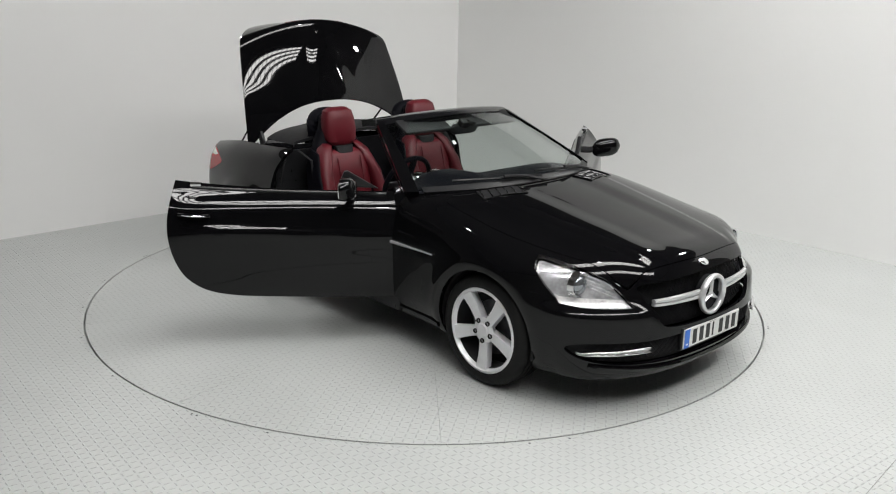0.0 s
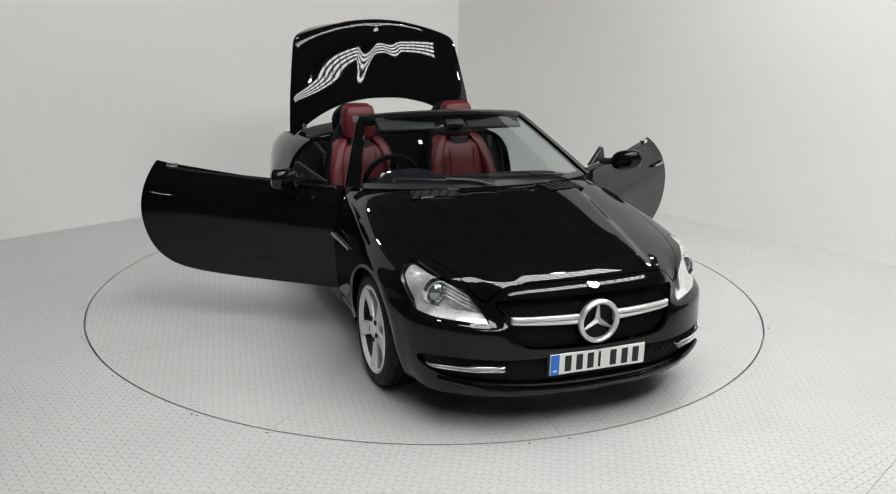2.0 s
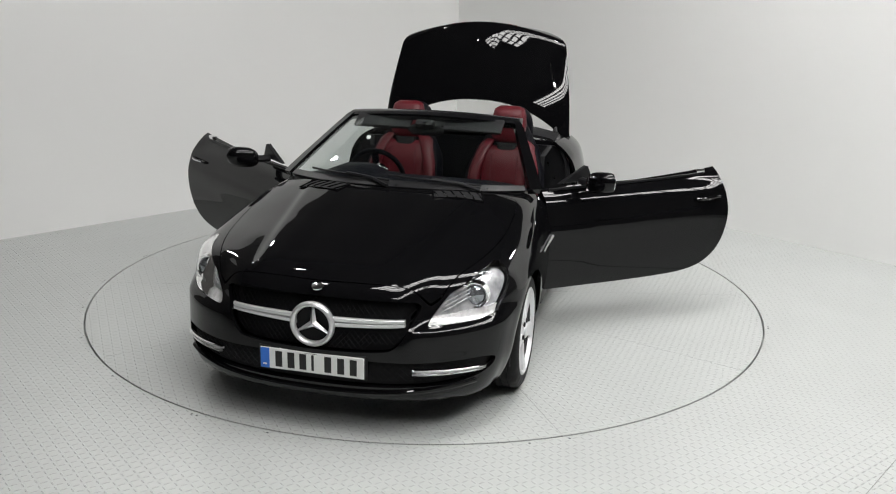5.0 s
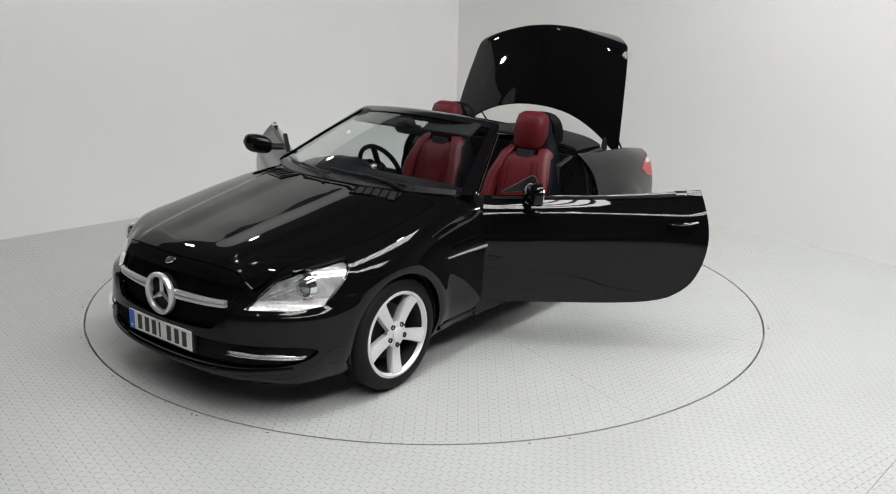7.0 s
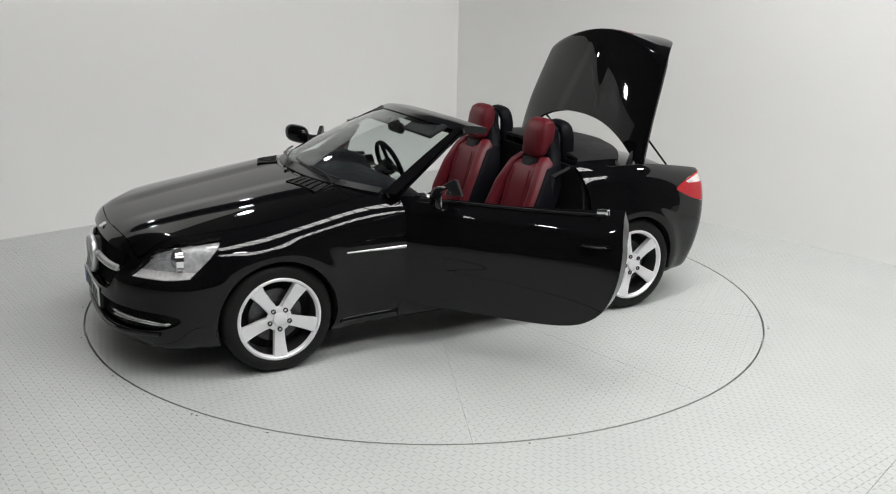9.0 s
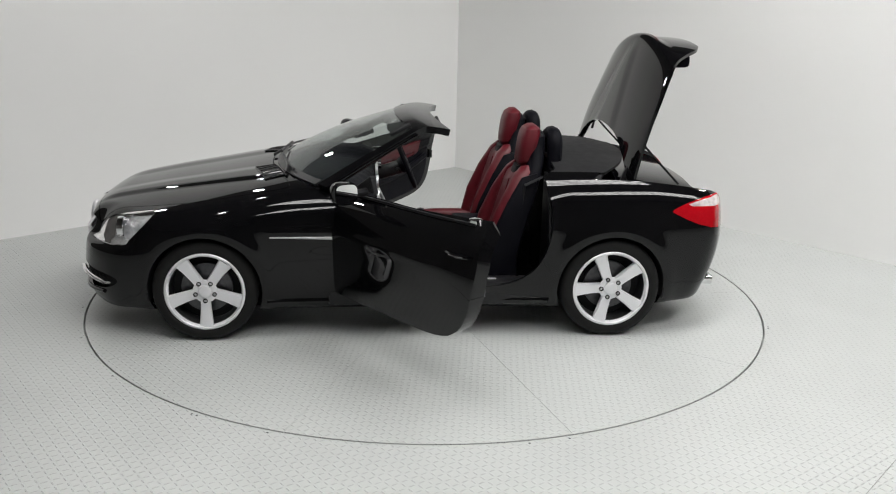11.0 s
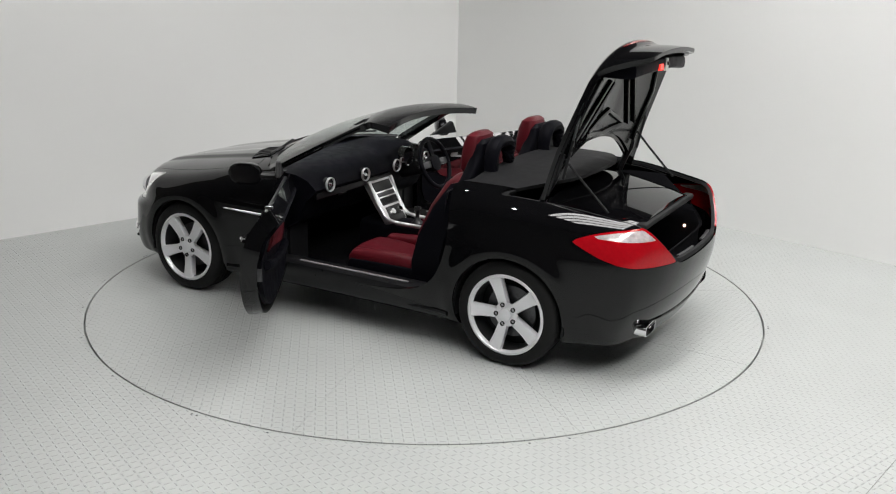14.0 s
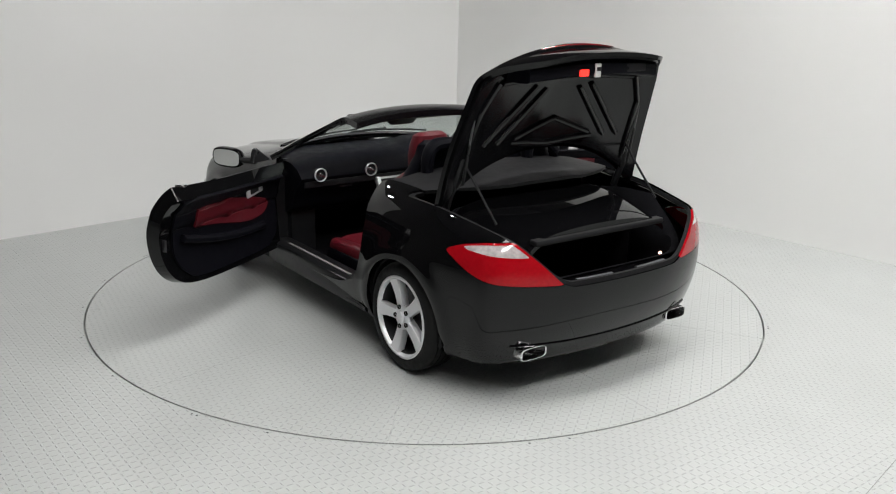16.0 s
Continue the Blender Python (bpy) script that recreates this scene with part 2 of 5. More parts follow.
def cut(V, F, fn):
    """Parts a sheet along fn = 0: the faces where fn is below nought, and the rest."""
    val = fn(V)
    V = list(V)
    val = list(np.where(np.abs(val) < 1e-7, 1e-7, val))
    neg, pos, made = [], [], {}
    for f in F:
        s = [val[i] < 0 for i in f]
        if all(s):
            neg.append(f)
        elif not any(s):
            pos.append(f)
        else:
            a, b = [], []
            n = len(f)
            for k in range(n):
                i, j = f[k], f[(k + 1) % n]
                (a if s[k] else b).append(i)
                if s[k] != s[(k + 1) % n]:
                    key = (min(i, j), max(i, j))
                    if key not in made:
                        t = val[key[0]] / (val[key[0]] - val[key[1]])
                        made[key] = len(V)
                        V.append(V[key[0]] + t * (V[key[1]] - V[key[0]]))
                        val.append(0.0)
                    a.append(made[key]), b.append(made[key])
            if len(a) > 2:
                neg.append(a)
            if len(b) > 2:
                pos.append(b)
    return np.array(V), neg, pos


def rounded(poly, times=2, keep=0.25):
    """A polygon with its corners cut round."""
    for _ in range(times):
        out = []
        for (ax, ay), (bx, by) in zip(poly, poly[1:] + poly[:1]):
            out += [(ax + (bx - ax) * keep, ay + (by - ay) * keep), (bx + (ax - bx) * keep, by + (ay - by) * keep)]
        poly = out
    return poly


def poly_sdf(px, py, poly, r=0.0):
    """Signed distance to a polygon, with corners rounded by r."""
    pts = np.array(poly, float)
    d = np.full(px.shape, 1e9)
    inside = np.zeros(px.shape, bool)
    for (ax, ay), (bx, by) in zip(pts, np.roll(pts, -1, 0)):
        ex, ey = bx - ax, by - ay
        t = np.clip(((px - ax) * ex + (py - ay) * ey) / (ex * ex + ey * ey), 0, 1)
        d = np.minimum(d, np.hypot(px - ax - t * ex, py - ay - t * ey))
        c = (ay > py) != (by > py)
        inside ^= c & (px < ex * (py - ay) / (ey if ey else 1e-9) + ax)
    return np.where(inside, -d, d) - r


def sheet(name, V, F, thick, material, parent, label="", lift=0.0):
    """A panel with thickness, its rim included, from faces of the body surface."""
    used = sorted({i for f in F for i in f})
    re = {o: n for n, o in enumerate(used)}
    P = V[used]
    N = normals_of(P)
    P = P + N * lift
    F = [[re[i] for i in f] for f in F]
    n = len(P)
    inner = P - N * thick
    edges = {}
    for f in F:
        for i in range(len(f)):
            a, b = f[i], f[(i + 1) % len(f)]
            edges[(a, b)] = 1
    rim = [(a, b) for a, b in edges if (b, a) not in edges]
    ring = sorted({i for e in rim for i in e})
    r0 = {o: 2 * n + k for k, o in enumerate(ring)}
    r1 = {o: 2 * n + len(ring) + k for k, o in enumerate(ring)}
    verts = np.concatenate([P, inner, P[ring], inner[ring]]) if ring else np.concatenate([P, inner])
    faces = F + [[i + n for i in f[::-1]] for f in F] + [[r0[b], r0[a], r1[a], r1[b]] for a, b in rim]
    return mesh_object(name, verts, faces, material, parent, label)


# ---- the room ----

def wall(name, a, b, thick, height, material, label, foot=0.0):
    """A wall of some thickness along a line; its face is on the line."""
    a, b = Vector(a) + Vector((0, 0, foot)), Vector(b) + Vector((0, 0, foot))
    d = (b - a).normalized()
    n = Vector((d.y, -d.x, 0))
    bm = bmesh.new()
    lo = [bm.verts.new(p) for p in (a, b, b - n * thick, a - n * thick)]
    f = bm.faces.new(lo)
    r = bmesh.ops.extrude_face_region(bm, geom=[f])
    for v in r["geom"]:
        if isinstance(v, bmesh.types.BMVert):
            v.co.z += height
    return tagged(part(name, bm, material), label, "wall", kind="structure")


def floor_material():
    """Pale grey painted tread plate: short raised bars, turned by turns."""
    m = mat("painted_tread_plate", (0.425, 0.440, 0.430), 0.34, spec=0.4, vary=0.035, scale=1.6)
    nt = m.node_tree
    b = nt.nodes["Principled BSDF"]
    tc = nt.nodes.new("ShaderNodeTexCoord")

    def math_node(op, a, c):
        n = nt.nodes.new("ShaderNodeMath")
        n.operation = op
        for i, v in enumerate((a, c)):
            if isinstance(v, (int, float)):
                n.inputs[i].default_value = v
            elif v is not None:
                nt.links.new(v, n.inputs[i])
        return n.outputs[0]
    mp = nt.nodes.new("ShaderNodeMapping")
    mp.inputs["Rotation"].default_value = (0, 0, radians(8))
    mp.inputs["Scale"].default_value = (27, 27, 27)
    nt.links.new(tc.outputs["Object"], mp.inputs["Vector"])
    sep = nt.nodes.new("ShaderNodeSeparateXYZ")
    nt.links.new(mp.outputs[0], sep.inputs[0])
    X, Y = sep.outputs[0], sep.outputs[1]
    u, v = math_node("ADD", X, Y), math_node("SUBTRACT", X, Y)
    fx, fy = math_node("SUBTRACT", math_node("FRACT", X, None), 0.5), math_node("SUBTRACT", math_node("FRACT", Y, None), 0.5)
    odd = math_node("MODULO", math_node("ABSOLUTE", math_node("ADD", math_node("FLOOR", X, None), math_node("FLOOR", Y, None)), None), 2.0)
    even = math_node("SUBTRACT", 1.0, odd)

    def bar(a, c):
        long = math_node("POWER", math_node("MULTIPLY", math_node("ADD", a, c), 1.0), 2.0)
        short = math_node("POWER", math_node("MULTIPLY", math_node("SUBTRACT", a, c), 3.6), 2.0)
        return math_node("SUBTRACT", 1.0, math_node("MULTIPLY", math_node("ADD", long, short), 2.2))
    one, two = bar(fx, fy), bar(fx, math_node("MULTIPLY", fy, -1.0))
    h = math_node("ADD", math_node("MULTIPLY", math_node("MAXIMUM", one, 0.0), odd), math_node("MULTIPLY", math_node("MAXIMUM", two, 0.0), even))
    h = math_node("MINIMUM", h, 0.6)
    bp = nt.nodes.new("ShaderNodeBump")
    bp.inputs["Strength"].default_value, bp.inputs["Distance"].default_value = 0.9, 0.006
    nt.links.new(h, bp.inputs["Height"])
    # the raised bars are a little darker than the paint between them
    old = b.inputs["Base Color"].links[0].from_socket
    sc = nt.nodes.new("ShaderNodeVectorMath")
    sc.operation = "SCALE"
    nt.links.new(old, sc.inputs[0])
    nt.links.new(math_node("SUBTRACT", 1.03, math_node("MULTIPLY", h, 0.20)), sc.inputs["Scale"])
    nt.links.new(sc.outputs[0], b.inputs["Base Color"])
    nt.links.new(bp.outputs[0], b.inputs["Normal"])
    return m


M_FLOOR = floor_material()
M_SEAM = mat("dark_gap", (0.02, 0.02, 0.02), 0.8)
TABLE_R = 2.2585

# the floor round the table has a round hole for it
bm = bmesh.new()
n = 160
inner = [bm.verts.new(((TABLE_R + 0.012) * math.cos(2 * math.pi * k / n), (TABLE_R + 0.012) * math.sin(2 * math.pi * k / n), 0)) for k in range(n)]
pit = [bm.verts.new((v.co.x, v.co.y, -0.05)) for v in inner]
outer = [bm.verts.new((22 * math.cos(2 * math.pi * k / n), 22 * math.sin(2 * math.pi * k / n), 0)) for k in range(n)]
for k in range(n):
    j = (k + 1) % n
    bm.faces.new((inner[k], outer[k], outer[j], inner[j]))
    bm.faces.new((pit[k], inner[k], inner[j], pit[j]))
bm.faces.new(pit)
floor = tagged(part("floor", bm, M_FLOOR), "pale grey painted tread plate floor", "floor", kind="structure")
# a joint between two floor plates, and pairs of screws round the table
bm = bmesh.new()
a, b = Vector((2.45, -2.08, 0)), Vector((0.9, -3.75, 0))
d = (b - a).normalized()
n = Vector((-d.y, d.x, 0)) * 0.0015
bm.faces.new([bm.verts.new(p + Vector((0, 0, 0.002))) for p in (a - n, b - n, b + n, a + n)])
r = bmesh.ops.extrude_face_region(bm, geom=list(bm.faces))
for v in r["geom"]:
    if isinstance(v, bmesh.types.BMVert):
        v.co.z -= 0.006
part("floor_joint", bm, mat("grey_joint_filler", (0.28, 0.28, 0.27), 0.7), floor)
for deg in (163.2, 162.3, 179.1, 178.0, -167.9, -154.1, -137.8, -120.4, -119.6, -109.2, -17.4, -16.6, -72.4, -77.5):
    bm = bmesh.new()
    lathe(bm, [(-0.002, 0.006), (0.0012, 0.0055), (0.0015, 0.0005)], 10, "z", ((TABLE_R + 0.035) * math.cos(radians(deg)), (TABLE_R + 0.035) * math.sin(radians(deg)), 0))
    part("screw", bm, M_STEEL, floor)

BAY_L, BAY_R = 5.9, 6.4
wall("wall_left", CORNER + DIR_L * BAY_L, CORNER, 0.2, 3.0, M_WALL, "plain white painted studio wall")
wall("wall_right", CORNER, CORNER + DIR_R * BAY_R, 0.2, 3.0, M_WALL, "plain white painted studio wall")
# the dim hall round the bay
HALL = [CORNER - DIR_L * 3.0 - DIR_R * 1.0, CORNER - DIR_L * 3.0 + DIR_R * 15.0, CORNER + DIR_L * 15.0 + DIR_R * 15.0, CORNER + DIR_L * 15.0 - DIR_R * 1.0]
for name, a, b in (("hall_wall_right", 0, 1), ("hall_wall_front", 1, 2), ("hall_wall_back", 2, 3), ("hall_wall_left", 3, 0)):
    wall(name, HALL[a], HALL[b], 0.2, 6.5, M_DARKWALL, "dim grey wall of the hall")
bm = bmesh.new()
box(bm, -18, 18, -20, 9, 6.5, 6.6)
tagged(part("ceiling", bm, M_DARKWALL), "dim grey ceiling of the hall", "ceiling", kind="structure")

# the turntable: a round deck in ten sectors, with thin joints between them
turntable = tagged(new("turntable"), "round pale grey tread plate turntable flush with the floor", "turntable")
for k in range(10):
    bm = bmesh.new()
    a0, a1 = radians(-39.6 + 36 * k), radians(-39.6 + 36 * (k + 1))
    g = 0.0010
    top = []
    mid = (a0 + a1) / 2
    tip = Vector((math.cos(mid), math.sin(mid), 0)) * (g / math.sin(radians(18)))
    top.append(tip)
    for i in range(25):
        a = a0 + (a1 - a0) * i / 24
        sh = g / TABLE_R
        a = min(max(a, a0 + sh), a1 - sh)
        top.append(Vector((TABLE_R * math.cos(a), TABLE_R * math.sin(a), 0)))
    vs = [bm.verts.new(p) for p in top]
    f = bm.faces.new(vs)
    r = bmesh.ops.extrude_face_region(bm, geom=[f])
    for v in r["geom"]:
        if isinstance(v, bmesh.types.BMVert):
            v.co.z -= 0.02
    part("deck_plate", bm, M_FLOOR, turntable)
bm = bmesh.new()
lathe(bm, [(-0.021, 0.01), (-0.021, TABLE_R - 0.01), (-0.045, TABLE_R - 0.01), (-0.045, 0.01)], 96, "z", closed=True)
part("base_plate", bm, M_SEAM, turntable)

# ---- the car: its Empty stands on the deck, midway between the axles ----
car = tagged(new("car"), "shiny black roadster with open doors, raised boot lid, red seats", "car")
V0, F0 = body_grid()


def near_side(V, f, lim=0.5):
    return np.where(np.abs(V[:, 1]) > lim, f, 1.0)


def arch(V):
    r = np.minimum(np.hypot(V[:, 0] - AXLE_F, V[:, 2] - HUB_Z), np.hypot(V[:, 0] - AXLE_R, V[:, 2] - HUB_Z)) - 0.334
    return near_side(V, r)


DOOR = [(0.45, 0.285)] + rounded([(0.45, 0.6), (0.45, 0.285), (0.44, 0.285), (-0.2, 0.298), (-0.58, 0.328), (-0.74, 0.42), (-0.81, 0.55), (-0.84, 0.70), (-0.83, 0.84), (-0.74, 1.2), (0.45, 1.2)], 2)[3:]


def door_region(V):
    return near_side(V, poly_sdf(V[:, 0], V[:, 2], DOOR))


HOOD = [(1.885, -0.56), (1.925, -0.3), (1.945, 0.0), (1.925, 0.3), (1.885, 0.56), (1.55, 0.69), (1.2, 0.745), (0.80, 0.735), (0.70, 0.70), (0.84, 0.4), (0.885, 0.0), (0.84, -0.4), (0.70, -0.70), (0.80, -0.735), (1.2, -0.745), (1.55, -0.69)]
HOOD = rounded(HOOD, 2, 0.2)


def hood_region(V):
    return np.where(V[:, 2] > 0.6, poly_sdf(V[:, 0], V[:, 1], HOOD), 1.0)


CABIN = [(0.84, 0.0), (0.80, 0.36), (0.62, 0.70), (0.45, 0.745), (-0.2, 0.755), (-0.80, 0.735), (-0.88, 0.66)]
CABIN = CABIN + [(x, -y) for x, y in CABIN[:0:-1]]


def cabin_region(V):
    return np.where(V[:, 2] > 0.75, poly_sdf(V[:, 0], V[:, 1], CABIN), 1.0)


def lid_front(y):
    return -1.43 + 0.22 * (np.abs(y) / 0.66) ** 2.4


def lid_region(V):
    x, y, z = V[:, 0], np.abs(V[:, 1]), V[:, 2]
    top = np.maximum(x - lid_front(y), y - (0.785 + 0.11 * (x + 1.2)))
    f = np.maximum(top, (0.655 - z) * 0.9)
    return smax(f, y - (0.43 + (z - 0.655) * 1.05), 0.07)


def tonneau_region(V):
    x, y, z = V[:, 0], np.abs(V[:, 1]), V[:, 2]
    f = np.maximum(np.maximum(x + 0.8, y - 0.70), lid_front(y) - x)
    return np.where(z > 0.85, f, 1.0)


tail_lo = curve([(0, 0.777), (0.06, 0.748), (0.14, 0.712), (0.28, 0.672), (0.5, 0.647), (0.7, 0.64)])
tail_hi = curve([(0, 0.790), (0.08, 0.822), (0.2, 0.85), (0.36, 0.868), (0.5, 0.87), (0.7, 0.87)])


def tail_lamp(V):
    x, y, z = V[:, 0], np.abs(V[:, 1]), V[:, 2]
    s = np.hypot(x + 1.575, np.minimum(y, 0.82) - 0.82)
    f = np.maximum(tail_lo(s) - z, z - tail_hi(s))
    f = np.maximum(f, x + 1.575)
    return np.maximum(f, (0.445 + (z - 0.655) * 1.05) - y)


def head_lamp(V):
    x, y, z = V[:, 0], np.abs(V[:, 1]), V[:, 2]
    f = poly_sdf(y, z, [(0.53, 0.560), (0.74, 0.566), (0.90, 0.60), (0.95, 0.8), (0.805, 0.80), (0.70, 0.737), (0.61, 0.68), (0.56, 0.61)], 0.006)
    back = (1.495 + (0.76 - z) * 0.95) - x
    return np.where(x > 1.4, np.maximum(f, back), 1.0)


GRILLE = [(-0.465, 0.585), (-0.50, 0.655), (-0.36, 0.664), (0.36, 0.664), (0.50, 0.655), (0.465, 0.585), (0.41, 0.47), (0.34, 0.432), (-0.34, 0.432), (-0.41, 0.47)]
GRILLE = rounded(GRILLE, 2)


def grille_region(V):
    return np.where(V[:, 0] > 1.8, poly_sdf(V[:, 1], V[:, 2], GRILLE, 0.004), 1.0)


INTAKE = [(0.0, 0.262), (0.5, 0.268), (0.72, 0.285), (0.81, 0.33), (0.81, 0.38), (0.62, 0.385), (0.42, 0.385), (0.0, 0.40)]
INTAKE = rounded(INTAKE + [(-y, z) for y, z in INTAKE[-2:0:-1]], 2)


def intake_region(V):
    return np.where(V[:, 0] > 1.6, poly_sdf(V[:, 1], V[:, 2], INTAKE, 0.004), 1.0)


def split(fn, gap=0.0022):
    """Takes a region out of the body shell; a joint of that width stays open round it."""
    global V0, F0
    V0, inside, F0 = cut(V0, F0, lambda v: fn(v) - gap)
    V0, region, _ = cut(V0, inside, lambda v: fn(v) + gap)
    return region


def sided(faces, sign):
    return [f for f in faces if V0[f[0]][1] * sign > 0 or (abs(V0[f[0]][1]) < 1e-6 and V0[f[1]][1] * sign > 0)]


split(arch, 0.0)
cabin_hole = split(cabin_region, 0.0)
doors = split(door_region)
lid = split(lid_region, 0.003)
tonneau = split(tonneau_region, 0.002)
tails = split(tail_lamp, 0.0015)
heads = split(head_lamp, 0.0015)
grille = split(grille_region, 0.0)
intake = split(intake_region, 0.0)
hood = split(hood_region, 0.002)

seal_faces = split(lambda v: lid_region(v) - 0.026, 0.0)
sheet("boot_seal", V0, [f for f in seal_faces], 0.02, M_MATT, car, "black rubber boot seal", lift=-0.012)
sheet("body", V0, F0, 0.022, M_PAINT, car, "glossy black painted body shell")
sheet("bonnet", V0, hood, 0.02, M_PAINT, car, "glossy black bonnet with two raised ridges")
sheet("tonneau_panel", V0, tonneau, 0.02, M_MATT, car, "matt black panel behind the seats")
sheet("intake_mesh", V0, intake, 0.02, M_MATT, car, "black lower air intake", lift=-0.03)
M_TAIL = mat("red_lamp_plastic", (0.36, 0.003, 0.008), 0.10, spec=0.35, coat=0.2, vary=0.08, scale=60)
M_STRIP = mat("ribbed_clear_plastic", (0.62, 0.62, 0.62), 0.2, metal=0.4, coat=0.6, vary=0.2, scale=60)
M_DARKRED = mat("dark_red_plastic", (0.16, 0.004, 0.006), 0.2)
M_TAILCLEAR = mat("clear_lamp_plastic", (0.72, 0.66, 0.66), 0.15, metal=0.35, coat=1.0, vary=0.25, scale=40)
M_GLASS = mat("lamp_glass", (1, 1, 1), 0.0, trans=1.0, ior=1.16)
M_REFLECT = mat("lamp_reflector", (0.66, 0.67, 0.69), 0.13, metal=0.7, vary=0.35, scale=26)
M_LENS = mat("projector_lens", (0.30, 0.32, 0.34), 0.03, metal=0.8)


def pane(ob):
    ob.visible_shadow = False
    return ob


tail_band = curve([(0, 0.81), (0.12, 0.808), (0.3, 0.80), (0.5, 0.79), (0.7, 0.785)])


def clear_band(V):
    x, y, z = V[:, 0], np.abs(V[:, 1]), V[:, 2]
    s = np.hypot(x + 1.575, np.minimum(y, 0.82) - 0.82)
    f = np.maximum(tail_band(s) - z, z - tail_hi(s) + 0.011)
    return np.maximum(f, np.maximum(0.10 - s, (0.465 + (z - 0.655) * 1.05) - y))


for s in (1, -1):
    faces = sided(tails, s)
    V1, band, rest = cut(V0, faces, clear_band)
    lamp = sheet("tail_lamp", V1, rest, 0.02, M_TAIL, car, "red tail lamp with a clear band")
    sheet("clear_band", V1, band, 0.02, M_TAILCLEAR, lamp, "clear reversing and turn lamp band", lift=-0.001)
    faces = sided(heads, s)
    lamp = sheet("headlamp", V0, faces, 0.012, M_REFLECT, car, "clear glass headlamp with silver reflectors", lift=-0.034)
    pane(sheet("lens_cover", V0, faces, 0.004, M_GLASS, lamp, "clear headlamp cover"))
    V1, band, rest = cut(V0, faces, lambda v: v[:, 2] - 0.588 - 0.06 * (np.abs(v[:, 1]) - 0.55))
    sheet("lamp_strip", V1, band, 0.02, M_STRIP, lamp, "ribbed clear turn signal strip", lift=-0.02)
DOOR_SWING = 55.5
door_of = {}
for s in (1, -1):
    d = sheet("door", V0, sided(doors, s), 0.085, M_PAINT, car, "open door, glossy black outside, black and red leather inside")
    hinge = Matrix.Translation((0.45, 0.845 * s, 0))
    d.matrix_basis = hinge @ pose(0, 0, 0, 0, 0, -DOOR_SWING * s) @ hinge.inverted()
    door_of[s] = d

LID_SWING = 79.5
LID_M = pose(-1.335, 0, 0.99, 0, LID_SWING, 0) @ Matrix.Translation((1.225, 0, -0.985))
boot_lid = sheet("boot_lid", V0, lid, 0.022, M_PAINT, car, "raised glossy black boot lid")
boot_lid.matrix_basis = LID_M


